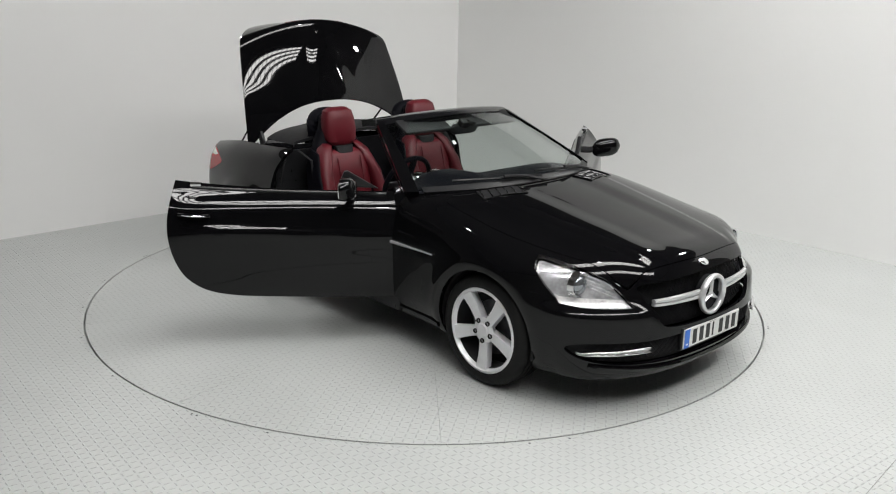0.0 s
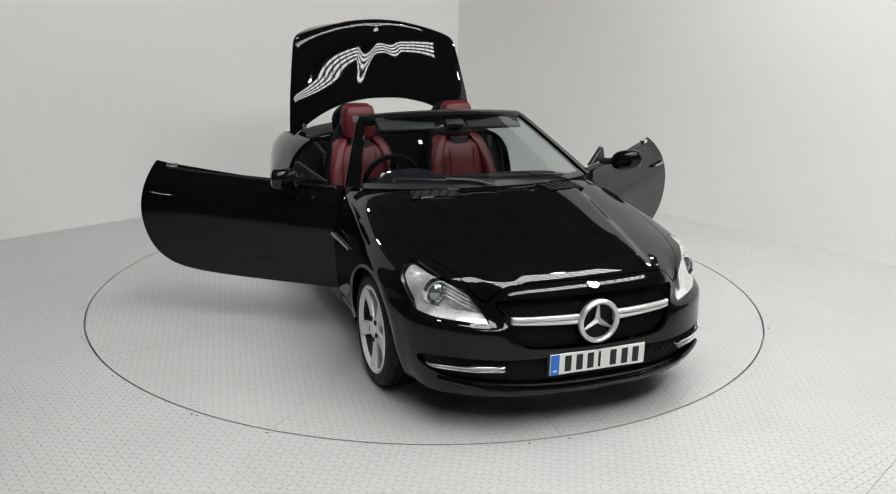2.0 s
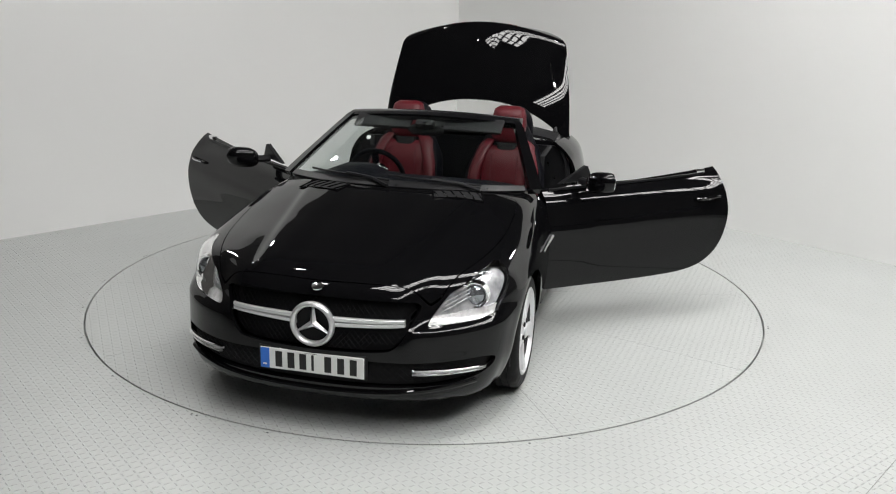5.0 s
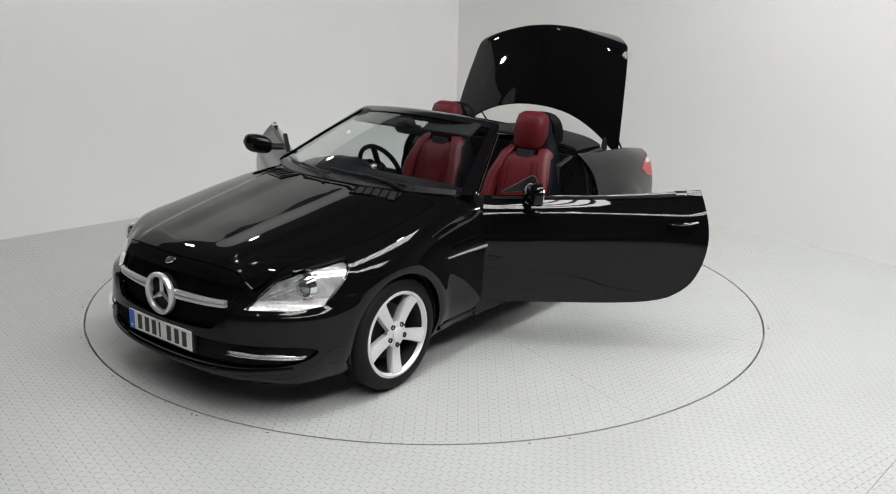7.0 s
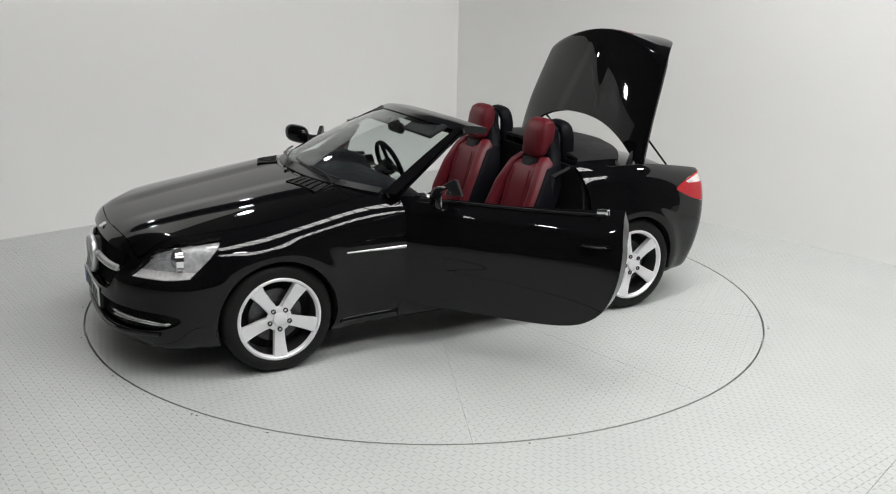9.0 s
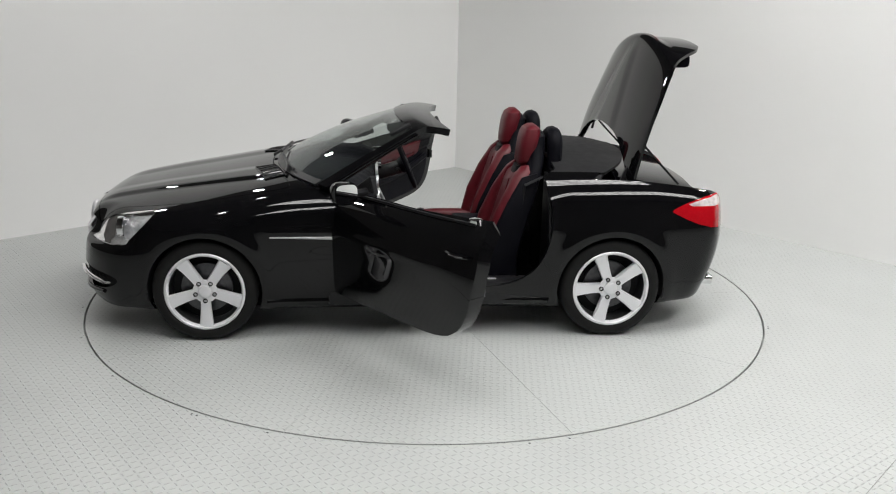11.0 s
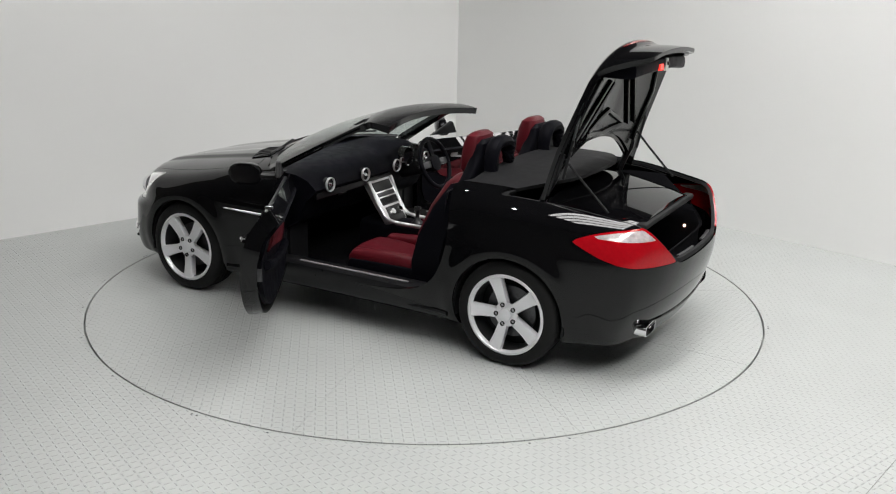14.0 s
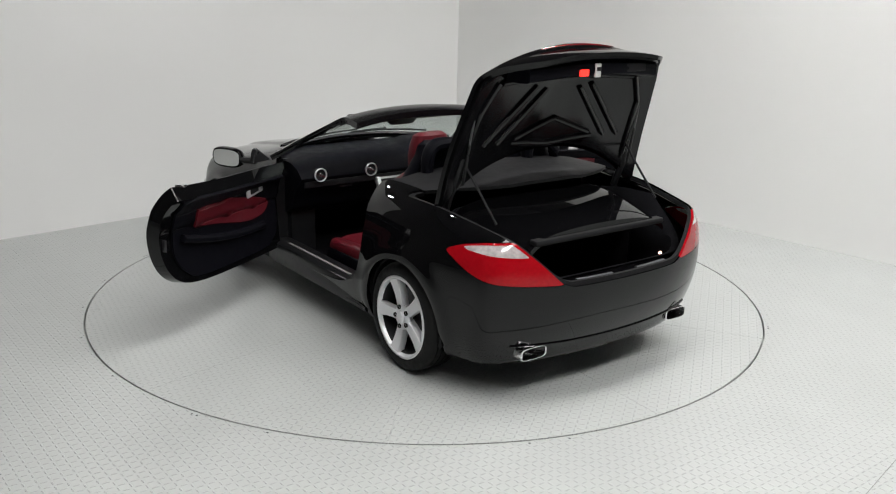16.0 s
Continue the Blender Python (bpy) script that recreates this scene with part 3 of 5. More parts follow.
# ---- wheels ----
def wheel(ax, side, turn):
    bm = bmesh.new()
    lathe(bm, [(-0.004, 0.236), (0.0, 0.231), (0.001, 0.222), (-0.008, 0.215), (-0.022, 0.211)], 72)
    w = part("wheel", bm, M_RIM, car, "silver five-spoke alloy wheel with a black tyre", smooth=True)
    w.matrix_basis = pose(ax, 0.885 * side, HUB_Z, 0, 0, 0 if side > 0 else 180)
    bm = bmesh.new()
    prof = [(-0.005, 0.236), (0.0, 0.243), (0.002, 0.262), (-0.004, 0.284), (-0.016, 0.300), (-0.035, WHEEL_R - 0.002)]
    for k in range(4):
        y = -0.05 - 0.035 * k
        prof += [(y + 0.006, WHEEL_R), (y, WHEEL_R), (y - 0.001, WHEEL_R - 0.007), (y - 0.006, WHEEL_R - 0.007), (y - 0.007, WHEEL_R)]
    prof += [(-0.19, WHEEL_R - 0.003), (-0.21, 0.296), (-0.225, 0.262), (-0.222, 0.236)]
    lathe(bm, prof, 72)
    part("tyre", bm, M_TYRE, w, "black low-profile tyre", smooth=True)
    # the barrel's dark colour stands in for the shade behind the spokes
    bm = bmesh.new()
    lathe(bm, [(-0.021, 0.2115), (-0.10, 0.206), (-0.21, 0.220), (-0.222, 0.238), (-0.22, 0.2405), (-0.10, 0.215), (-0.021, 0.2135)], 48)
    part("rim_barrel", bm, M_SHADEALLOY, w, "inside of the rim, its shade put into a dark colour", smooth=True)
    for k in range(5):
        bm = bmesh.new()
        # one spoke: wide at the hub, flaring to the rim, dished
        rows = []
        for i in range(9):
            t = i / 8
            r = 0.045 + t * 0.170
            half = 0.030 + 0.001 * math.sin(math.pi * t) + 0.014 * t ** 2.2
            y = -0.016 + 0.010 * t - 0.012 * math.sin(math.pi * t) * 0.5
            rows.append([(-half, r, y - 0.012), (-half * 0.86, r, y), (0, r, y + 0.002), (half * 0.86, r, y), (half, r, y - 0.012), (half * 0.8, r, y - 0.045), (-half * 0.8, r, y - 0.045)])
        vs = [[bm.verts.new((a, c, b)) for a, b, c in row] for row in rows]
        for i in range(8):
            for j in range(7):
                bm.faces.new((vs[i][j], vs[i][(j + 1) % 7], vs[i + 1][(j + 1) % 7], vs[i + 1][j]))
        bm.faces.new(vs[0]), bm.faces.new(vs[-1])
        sp = part("spoke", bm, M_RIM, w, smooth=True, auto=0.8)
        sp.matrix_basis = pose(0, 0, 0, 0, 72 * k + turn, 0)
    bm = bmesh.new()
    lathe(bm, [(-0.05, 0.06), (-0.022, 0.072), (-0.014, 0.060), (-0.014, 0.040), (-0.004, 0.036), (0.0, 0.030), (0.001, 0.0005)], 40)
    part("hub", bm, M_RIM, w, "silver wheel hub with a round cap", smooth=True)
    for k in range(5):
        a = math.radians(72 * k + turn)
        bm = bmesh.new()
        lathe(bm, [(-0.03, 0.0135), (-0.0095, 0.0135), (-0.0095, 0.009), (-0.02, 0.008), (-0.02, 0.0005)], 12, centre=(0.058 * math.sin(a), 0.002, 0.058 * math.cos(a)))
        part("wheel_bolt", bm, M_SATIN, w)
    bm = bmesh.new()
    lathe(bm, [(-0.09, 0.03), (-0.09, 0.15), (-0.115, 0.15), (-0.115, 0.03)], 40, closed=True)
    part("brake_disc", bm, M_STEEL, w, "grey steel brake disc", smooth=True)
    bm = bmesh.new()
    lathe(bm, [(-0.13, 0.001), (-0.13, 0.206)], 40)
    part("wheel_back", bm, M_MATT, w)
    bm = bmesh.new()
    rows = []
    for k in range(33):
        w0 = math.radians(-12 + 204 * k / 32)
        rows.append([bm.verts.new((r * math.cos(w0), y, r * math.sin(w0))) for y, r in ((-0.30, 0.05), (-0.30, 0.332), (-0.03, 0.334), (-0.03, 0.345), (-0.32, 0.345), (-0.32, 0.05))])
    for k in range(32):
        for j in range(6):
            bm.faces.new((rows[k][j], rows[k][(j + 1) % 6], rows[k + 1][(j + 1) % 6], rows[k + 1][j]))
    bm.faces.new(rows[0]), bm.faces.new(rows[-1])
    part("arch_liner", bm, M_MATT, w)
    return w


for ax in (AXLE_F, AXLE_R):
    for s in (1, -1):
        wheel(ax, s, 180 if ax > 0 else 164)


# ---- places on the body surface ----
def march(point, way):
    """From a point inside the body along way to its surface."""
    p, d = np.array(point, float), np.array(way, float)
    lo, hi = 0.0, 1.6
    for _ in range(4):
        t = np.linspace(lo, hi, 24)
        out = body_f(p + t[:, None] * d) > 0
        k = max(int(np.argmax(out)), 1) if out.any() else 23
        lo, hi = t[k - 1], t[k]
    return Vector(p + d * lo)


def on_top(x, y, lift=0.0):
    return march((x, y, 0.5), (0, 0, 1)) + Vector((0, 0, lift))


def on_side(x, z, s, lift=0.0):
    return march((x, 0, z), (0, s, 0)) + Vector((0, s * lift, 0))


def on_front(y, z, lift=0.0):
    return march((1.2, y, z), (1, 0, 0)) + Vector((lift, 0, 0))


def on_rear(y, z, lift=0.0):
    return march((-1.2, y, z), (-1, 0, 0)) + Vector((-lift, 0, 0))


def loft(bm, rings, caps=True):
    vs = [[bm.verts.new(p) for p in r] for r in rings]
    n = len(vs[0])
    for a, b in zip(vs, vs[1:]):
        for k in range(n):
            bm.faces.new((a[k], a[(k + 1) % n], b[(k + 1) % n], b[k]))
    if caps:
        bm.faces.new(vs[0][::-1]), bm.faces.new(vs[-1])
    return vs


def oval(n, w, h, power=4.0):
    """A rounded rectangle of half-widths w and h."""
    out = []
    for k in range(n):
        a = 2 * math.pi * k / n
        c, s = math.cos(a), math.sin(a)
        out.append((w * math.copysign(abs(c) ** (2 / power), c), h * math.copysign(abs(s) ** (2 / power), s)))
    return out


def cushion(bm, rows, n=28, power=3.6):
    """A padded form: rows of (centre, half width across y, half depth, lean in degrees)."""
    rings = []
    for (x, y, z), w, d, lean in rows:
        a = radians(lean)
        fx, fz = math.cos(a), -math.sin(a)
        rings.append([(x + v * fx, y + u, z + v * fz) for u, v in oval(n, w, d, power)])
    loft(bm, rings)


# ---- windscreen ----
def screen(u, v):
    t = min(v, 1.0)
    a = abs(u)
    base = Vector((0.845 - 0.35 * a ** 2.3, 0.815 * u, 0.950 - 0.035 * u * u))
    top = Vector((0.005 - 0.09 * u * u, 0.570 * u, 1.274 - 0.034 * u * u))
    p = base.lerp(top, t)
    b = 4 * t * (1 - t)
    p += Vector((0.024, 0.0, 0.034)) * (b * (1 - 0.92 * u * u))
    if v > 1:
        k = (v - 1) / 0.3
        p += Vector((-0.155 * k, 0, -0.004 * k - 0.016 * k * k))
    return p


def screen_patch(name, us, vs, thick, lift, material, label, parent):
    eps = 1e-3

    def normal(u, v):
        du = screen(u + eps, v) - screen(u - eps, v)
        dv = screen(u, min(v + eps, 1.3)) - screen(u, v - eps)
        n = du.cross(dv).normalized()
        return n if n.z > 0 else -n
    bm = bmesh.new()
    g0 = [[bm.verts.new(screen(u, v) + normal(u, v) * lift) for v in vs] for u in us]
    g1 = [[bm.verts.new(screen(u, v) + normal(u, v) * (lift - thick)) for v in vs] for u in us]
    nu, nv = len(us), len(vs)
    for g in (g0, g1):
        for i in range(nu - 1):
            for j in range(nv - 1):
                bm.faces.new((g[i][j], g[i + 1][j], g[i + 1][j + 1], g[i][j + 1]))
    for j in range(nv - 1):
        for i in (0, nu - 1):
            bm.faces.new((g0[i][j], g0[i][j + 1], g1[i][j + 1], g1[i][j]))
    for i in range(nu - 1):
        for j in (0, nv - 1):
            bm.faces.new((g0[i][j], g0[i + 1][j], g1[i + 1][j], g1[i][j]))
    return part(name, bm, material, parent, label, smooth=True, auto=0.9)


def steps(a, b, n):
    return [a + (b - a) * i / n for i in range(n + 1)]


M_SCREEN = mat("windscreen_glass", (0.66, 0.72, 0.70), 0.0, trans=1.0, ior=1.30)
frame_top = screen_patch("windscreen_frame", steps(-0.995, 0.995, 36), steps(0.915, 1.3, 10), 0.042, 0.006, M_GLOSS, "black windscreen header rail", car)
for s in (1, -1):
    screen_patch("windscreen_pillar", steps(0.928 * s, 1.0 * s, 4), steps(0.0, 0.95, 24), 0.036, 0.010, M_PAINT, "black windscreen pillar", frame_top)
    bm = bmesh.new()
    tube(bm, [screen(s * 1.0, v) + Vector((-0.012, s * 0.006, -0.006)) for v in steps(0.02, 0.9, 24)], 0.005, 6)
    part("pillar_trim", bm, M_PAINT, frame_top, "black pillar edge trim", smooth=True)
pane(screen_patch("windscreen", steps(-0.93, 0.93, 30), steps(0.03, 0.93, 18), 0.005, 0.0, M_SCREEN, "clear windscreen glass", frame_top))
screen_patch("screen_band", steps(-0.9, 0.9, 30), steps(0.0, 0.06, 2), 0.02, 0.003, M_SATIN, "black windscreen base strip", frame_top)
for s in (1, -1):
    bm = bmesh.new()
    box(bm, -0.02, 0.005, -0.19, 0.19, -0.14, 0.0, 0.01, pose(0.0, 0.30 * s, 1.245, 0, -62, 0))
    part("sun_visor", bm, M_MATT, frame_top, "black sun visor", smooth=True)
bm = bmesh.new()
rings = []
for k in range(9):
    y = -0.12 + 0.03 * k
    r = math.sqrt(max(1 - (abs(y) / 0.122) ** 6, 0.02))
    rings.append([(0.115 + v * 0.8, y, 1.168 + u) for u, v in oval(16, 0.036 * r, 0.022 * r, 3)])
loft(bm, rings)
mirror_in = part("interior_mirror", bm, M_SATIN, car, "black interior mirror on the windscreen", smooth=True)
bm = bmesh.new()
tube(bm, [(0.12, 0, 1.17), (0.15, 0, 1.215), (0.16, 0, 1.232)], 0.014)
part("mirror_stem", bm, M_SATIN, mirror_in, smooth=True)
bm = bmesh.new()
box(bm, 0.0, 0.05, -0.06, 0.06, -0.022, 0.022, 0.010, pose(0.12, 0, 1.225, 0, 38, 0))
part("sensor_housing", bm, M_MATT, mirror_in, smooth=True)
bm = bmesh.new()
for s in (1,):
    box(bm, -0.001, 0.001, -0.012, 0.012, -0.014, 0.014, 0, Matrix.Translation(screen(-0.45, 0.55) + Vector((-0.012, 0, -0.01))) @ pose(0, 0, 0, 0, -52, 0))
part("permit_label", bm, M_PLATE, frame_top, "small pale sticker on the glass")
for u0, u1 in ((0.62, -0.05), (-0.02, -0.72)):
    bm = bmesh.new()
    pts = [screen(u0 + (u1 - u0) * k / 10, 0.045 + 0.05 * k / 10) + Vector((0.014, 0, 0.012)) for k in range(11)]
    tube(bm, pts, 0.007, 6)
    tube(bm, [screen(u0, 0.0) + Vector((0.03, 0, 0.01)), pts[2], pts[5] + Vector((0.006, 0, 0.01))], 0.010, 6)
    part("wiper", bm, M_SATIN, car, "black wiper arm and blade", smooth=True)

# ---- nose ----
M_MESHBLACK = mat("grille_black", (0.005, 0.005, 0.006), 0.5, spec=0.2, vary=0.1, scale=30)
grille_back = sheet("grille", V0, grille, 0.01, M_MESHBLACK, car, "black grille with a chrome bar and ring emblem", lift=-0.055)
bm = bmesh.new()
for k in range(-34, 35):
    for d in (1, -1):
        pts = []
        for i in range(9):
            z = 0.432 + 0.23 * i / 8
            y = 0.028 * k + d * (z - 0.54) * 0.9
            if poly_sdf(np.array([y]), np.array([z]), GRILLE)[0] < 0.004:
                pts.append(on_front(y, z, -0.04))
        if len(pts) > 1:
            tube(bm, pts, 0.0022, 4)
tagged(part("grille_mesh", bm, M_MESHBLACK, grille_back, "fine black diamond mesh"), kind="stuff")
for s in (1, -1):
    for dz, h in ((0.0115, 0.0115), (-0.0125, 0.0105)):
        bm = bmesh.new()
        rings = []
        for k in range(13):
            y = s * (0.085 + 0.345 * k / 12)
            p = on_front(y, 0.572, -0.006)
            w = h * (1.05 - 0.25 * k / 12)
            z = 0.560 + dz * (1.1 - 0.3 * k / 12) + 0.010 * k / 12
            rings.append([(p.x + v * 1.2, y, z + u) for u, v in oval(12, w, 0.010, 3)])
        loft(bm, rings)
        part("grille_bar", bm, M_SILVER, grille_back, "silver grille bar", smooth=True)
bm = bmesh.new()
lathe(bm, [(0.024 * math.sin(a) * 0.8, 0.098 + 0.013 * math.cos(a)) for a in [2 * math.pi * k / 12 for k in range(12)]], 56, "x", (2.040, 0, 0.545), closed=True)
part("emblem_ring", bm, M_SILVER, grille_back, "chrome ring emblem", smooth=True)
bm = bmesh.new()
lathe(bm, [(-0.02, 0.0005), (-0.012, 0.098), (-0.04, 0.098)], 48, "x", (2.033, 0, 0.545))
part("emblem_disc", bm, M_MESHBLACK, grille_back, "black emblem disc", smooth=True)
for k in range(3):
    bm = bmesh.new()
    rings = []
    for r, w in ((0.0, 0.017), (0.05, 0.010), (0.092, 0.0045)):
        rings.append([(-0.006, -w, r), (0.006, 0, r), (-0.006, w, r), (-0.012, 0, r)])
    loft(bm, rings)
    ob = part("emblem_spoke", bm, M_SILVER, grille_back)
    ob.matrix_basis = pose(2.034, 0, 0.545, 120 * k, 0, 0)
bm = bmesh.new()
lathe(bm, [(0.0, 0.030), (0.004, 0.029), (0.005, 0.0005)], 32, "z")
ob = part("bonnet_badge", bm, M_CHROME, car, "small round chrome badge", smooth=True)
p = on_top(1.965, 0, 0.001)
ob.matrix_basis = pose(p.x, p.y, p.z, 0, 26, 0)

# number plate with plain bars in place of its characters
bm = bmesh.new()
box(bm, 2.052, 2.060, -0.26, 0.26, 0.304, 0.409, 0.003)
plate = part("number_plate", bm, M_PLATE, car, "white plate with a blue band and black bars")
bm = bmesh.new()
box(bm, 2.0605, 2.062, -0.258, -0.213, 0.306, 0.407)
part("blue_band", bm, M_BLUE, plate)
bm = bmesh.new()
box(bm, 2.0625, 2.063, -0.245, -0.226, 0.322, 0.330)
part("band_bar", bm, M_PLATE, plate)
for k, y in enumerate((-0.165, -0.103, -0.043, 0.006, 0.082, 0.146, 0.208)):
    bm = bmesh.new()
    w = 0.006 if k == 3 else 0.017
    box(bm, 2.0605, 2.0625, y - w, y + w, 0.318, 0.396, 0.0)
    part("character_bar", bm, M_BAR, plate)
bm = bmesh.new()
box(bm, 2.03, 2.053, -0.27, 0.27, 0.296, 0.417, 0.006)
part("plate_holder", bm, M_SATIN, plate)

bm = bmesh.new()
for k in range(-46, 47):
    for d in (1, -1):
        pts = []
        for i in range(7):
            z = 0.262 + 0.18 * i / 6
            y = 0.036 * k + d * (z - 0.34) * 1.0
            if abs(y) < 0.76 and poly_sdf(np.array([y]), np.array([z]), INTAKE)[0] < 0.0:
                pts.append(on_front(y, z, -0.022))
        if len(pts) > 1:
            tube(bm, pts, 0.003, 4)
tagged(part("intake_grid", bm, M_MESHBLACK, car, "black lower intake mesh"), kind="stuff")
for s in (1, -1):
    lamp = None
    for name, dz, high, out, m, label in (("running_lamp", 0.0, 0.010, 0.002, M_STRIP, "slim daytime running lamp between chrome fins"), ("chrome_fin", 0.0115, 0.0052, 0.010, M_CHROME, "chrome fin"), ("chrome_fin", -0.0115, 0.0052, 0.010, M_CHROME, "chrome fin")):
        bm = bmesh.new()
        rings = []
        for k in range(17):
            t = k / 16
            y = s * (0.480 + 0.300 * t)
            z = 0.352 - 0.018 * t + dz * (1 - 0.45 * t)
            p = on_front(y, z, out)
            w = high * math.sqrt(max(1 - (2 * t - 1) ** 8, 0.03))
            rings.append([(p.x + v, y, z + u) for u, v in oval(12, w, 0.012, 2.6)])
        loft(bm, rings)
        ob = part(name, bm, m, lamp or car, label, smooth=True)
        lamp = lamp or ob
bm = bmesh.new()
tube(bm, [on_front(-0.74 + 1.48 * k / 40, 0.225 + 0.045 * (abs(k - 20) / 20) ** 2.2, 0.004) for k in range(41)], 0.012, 8)
part("front_lip", bm, M_PAINT, car, "black front spoiler lip", smooth=True)

# headlamp insides
for lamp, s in zip([o for o in car.children if o.name.startswith("headlamp")], (1, -1)):
    c = on_front(s * 0.70, 0.655, 0.0) + Vector((-0.040, 0.0, 0))
    for off, r, m in (((0, 0, 0), 0.052, M_LENS), ((0.02, -s * 0.115, -0.025), 0.036, M_REFLECT)):
        q = c + Vector(off)
        bm = bmesh.new()
        lathe(bm, [(0.0, r), (0.006, r * 0.98), (r * 0.35, r * 0.8), (r * 0.55, r * 0.45), (r * 0.6, 0.0005)], 32, "x", q)
        part("lamp_lens", bm, m, lamp, "round projector lens", smooth=True)
        bm = bmesh.new()
        lathe(bm, [(-0.02, r * 1.05), (0.012, r * 1.05), (0.016, r * 1.22), (-0.02, r * 1.35)], 32, "x", q, closed=True)
        part("lamp_ring", bm, M_CHROME, lamp, "chrome lens ring", smooth=True)
    for k in range(4):
        bm = bmesh.new()
        tube(bm, [on_front(s * (0.58 + 0.05 * i), 0.60 + 0.018 * k + 0.026 * i, -0.02 - 0.003 * i) for i in range(4)], 0.0035, 5)
        part("lamp_fin", bm, M_REFLECT, lamp, smooth=True)

# ---- bonnet louvres, side fins ----
for s in (1, -1):
    long, wide = Vector((-0.09, 0.28 * s, 0)).normalized(), Vector((0.95, 0.31 * s, 0)).normalized()
    mid = Vector((0.865, 0.40 * s, 0))

    def louvre_place(a, b, lift):
        q = mid + long * a + wide * b
        return on_top(q.x, q.y, lift)
    bm = bmesh.new()
    pts = [[louvre_place(-0.135 + 0.27 * i / 8, -0.06 + 0.12 * j / 4, 0.003) for j in range(5)] for i in range(9)]
    g = [[bm.verts.new(p) for p in row] for row in pts]
    for i in range(8):
        for j in range(4):
            bm.faces.new((g[i][j], g[i + 1][j], g[i + 1][j + 1], g[i][j + 1]))
    r = bmesh.ops.extrude_face_region(bm, geom=list(bm.faces))
    for v in r["geom"]:
        if isinstance(v, bmesh.types.BMVert):
            v.co.z -= 0.012
    vent = part("bonnet_vent", bm, M_MATT, car, "black louvred bonnet vent")
    for k in range(6):
        bm = bmesh.new()
        a = -0.125 + 0.05 * k
        tube(bm, [louvre_place(a - 0.012 + 0.024 * i / 5, -0.055 + 0.11 * i / 5, 0.004) for i in range(6)], 0.005, 6, flat=0.8)
        part("louvre", bm, M_PAINT, vent, smooth=True)
    bm = bmesh.new()
    ring = [louvre_place(a, b, 0.005) for a, b in ((-0.14, -0.062), (0.0, -0.066), (0.14, -0.062), (0.14, 0.062), (0.0, 0.066), (-0.14, 0.062))]
    tube(bm, ring, 0.0035, 6, closed=True)
    part("vent_frame", bm, M_PAINT, vent, smooth=True)
    # side fin
    bm = bmesh.new()
    up, dn = [], []
    for k in range(13):
        x = 0.465 + 0.40 * k / 12
        up.append(on_side(x, 0.665 + 0.004 * k / 12, s, 0.002))
        dn.append(on_side(x, 0.605 + 0.055 * (k / 12) ** 2, s, 0.002))
    a, b = [bm.verts.new(p) for p in up], [bm.verts.new(p) for p in dn]
    a2, b2 = [bm.verts.new(p - Vector((0, s * 0.012, 0))) for p in up], [bm.verts.new(p - Vector((0, s * 0.012, 0))) for p in dn]
    for k in range(12):
        bm.faces.new((a[k], a[k + 1], b[k + 1], b[k]))
        bm.faces.new((a2[k], a2[k + 1], b2[k + 1], b2[k]))
        bm.faces.new((a[k], a[k + 1], a2[k + 1], a2[k]))
        bm.faces.new((b[k], b[k + 1], b2[k + 1], b2[k]))
    bm.faces.new((a[0], b[0], b2[0], a2[0])), bm.faces.new((a[-1], b[-1], b2[-1], a2[-1]))
    fin = part("side_vent", bm, M_PAINT, car, "black side vent with a silver strip that doubles as edge glint")
    # silver strip, made thicker to imitate lamp reflections along the vent's edges
    bm = bmesh.new()
    tube(bm, [on_side(0.47 + 0.36 * k / 12, 0.637 + 0.004 * k / 12, s, 0.010) for k in range(13)], lambda t: 0.009 * (1.02 - t * 0.6), 8)
    part("vent_glint_strip", bm, M_SILVER, fin, "silver strip, thickened to imitate light reflected on the edges", smooth=True)
    bm = bmesh.new()
    tube(bm, [on_side(0.47 + 0.42 * k / 14, 0.70 - 0.012 * (k / 14) ** 2, s, -0.004) for k in range(15)], lambda t: 0.014 * (1.02 - t * 0.8), 8)
    part("vent_blade", bm, M_PAINT, fin, smooth=True)
    # sill skirt
    bm = bmesh.new()
    tube(bm, [on_side(0.86 - 1.70 * k / 30, 0.235, s, -0.006) for k in range(31)], 0.018, 8)
    part("sill_skirt", bm, M_PAINT, car, "black sill skirt", smooth=True)

# ---- tail ----
for s in (1, -1):
    bm = bmesh.new()
    rings = []
    for x, k in ((-1.80, 0.9), (-1.945, 1.0), (-1.952, 1.0), (-1.952, 0.90), (-1.83, 0.86)):
        rings.append([(x + 0.05 * abs(u) * 0, s * 0.545 + u * k, 0.274 + v * k) for u, v in oval(28, 0.086, 0.033, 4.5)])
    loft(bm, rings)
    part("exhaust_tip", bm, M_CHROME, car, "oblong chrome exhaust tip", smooth=True)
    bm = bmesh.new()
    box(bm, -1.85, -1.84, s * 0.545 - 0.07, s * 0.545 + 0.07, 0.258, 0.312)
    part("exhaust_bore", bm, M_MATT, car)
bm = bmesh.new()
tube(bm, [on_rear(-0.66 + 1.32 * k / 40, 0.318 - 0.012 * (1 - (abs(k - 20) / 20) ** 2), 0.0) for k in range(41)], 0.008, 8)
part("rear_lip", bm, M_PAINT, car, "black rear bumper edge", smooth=True)

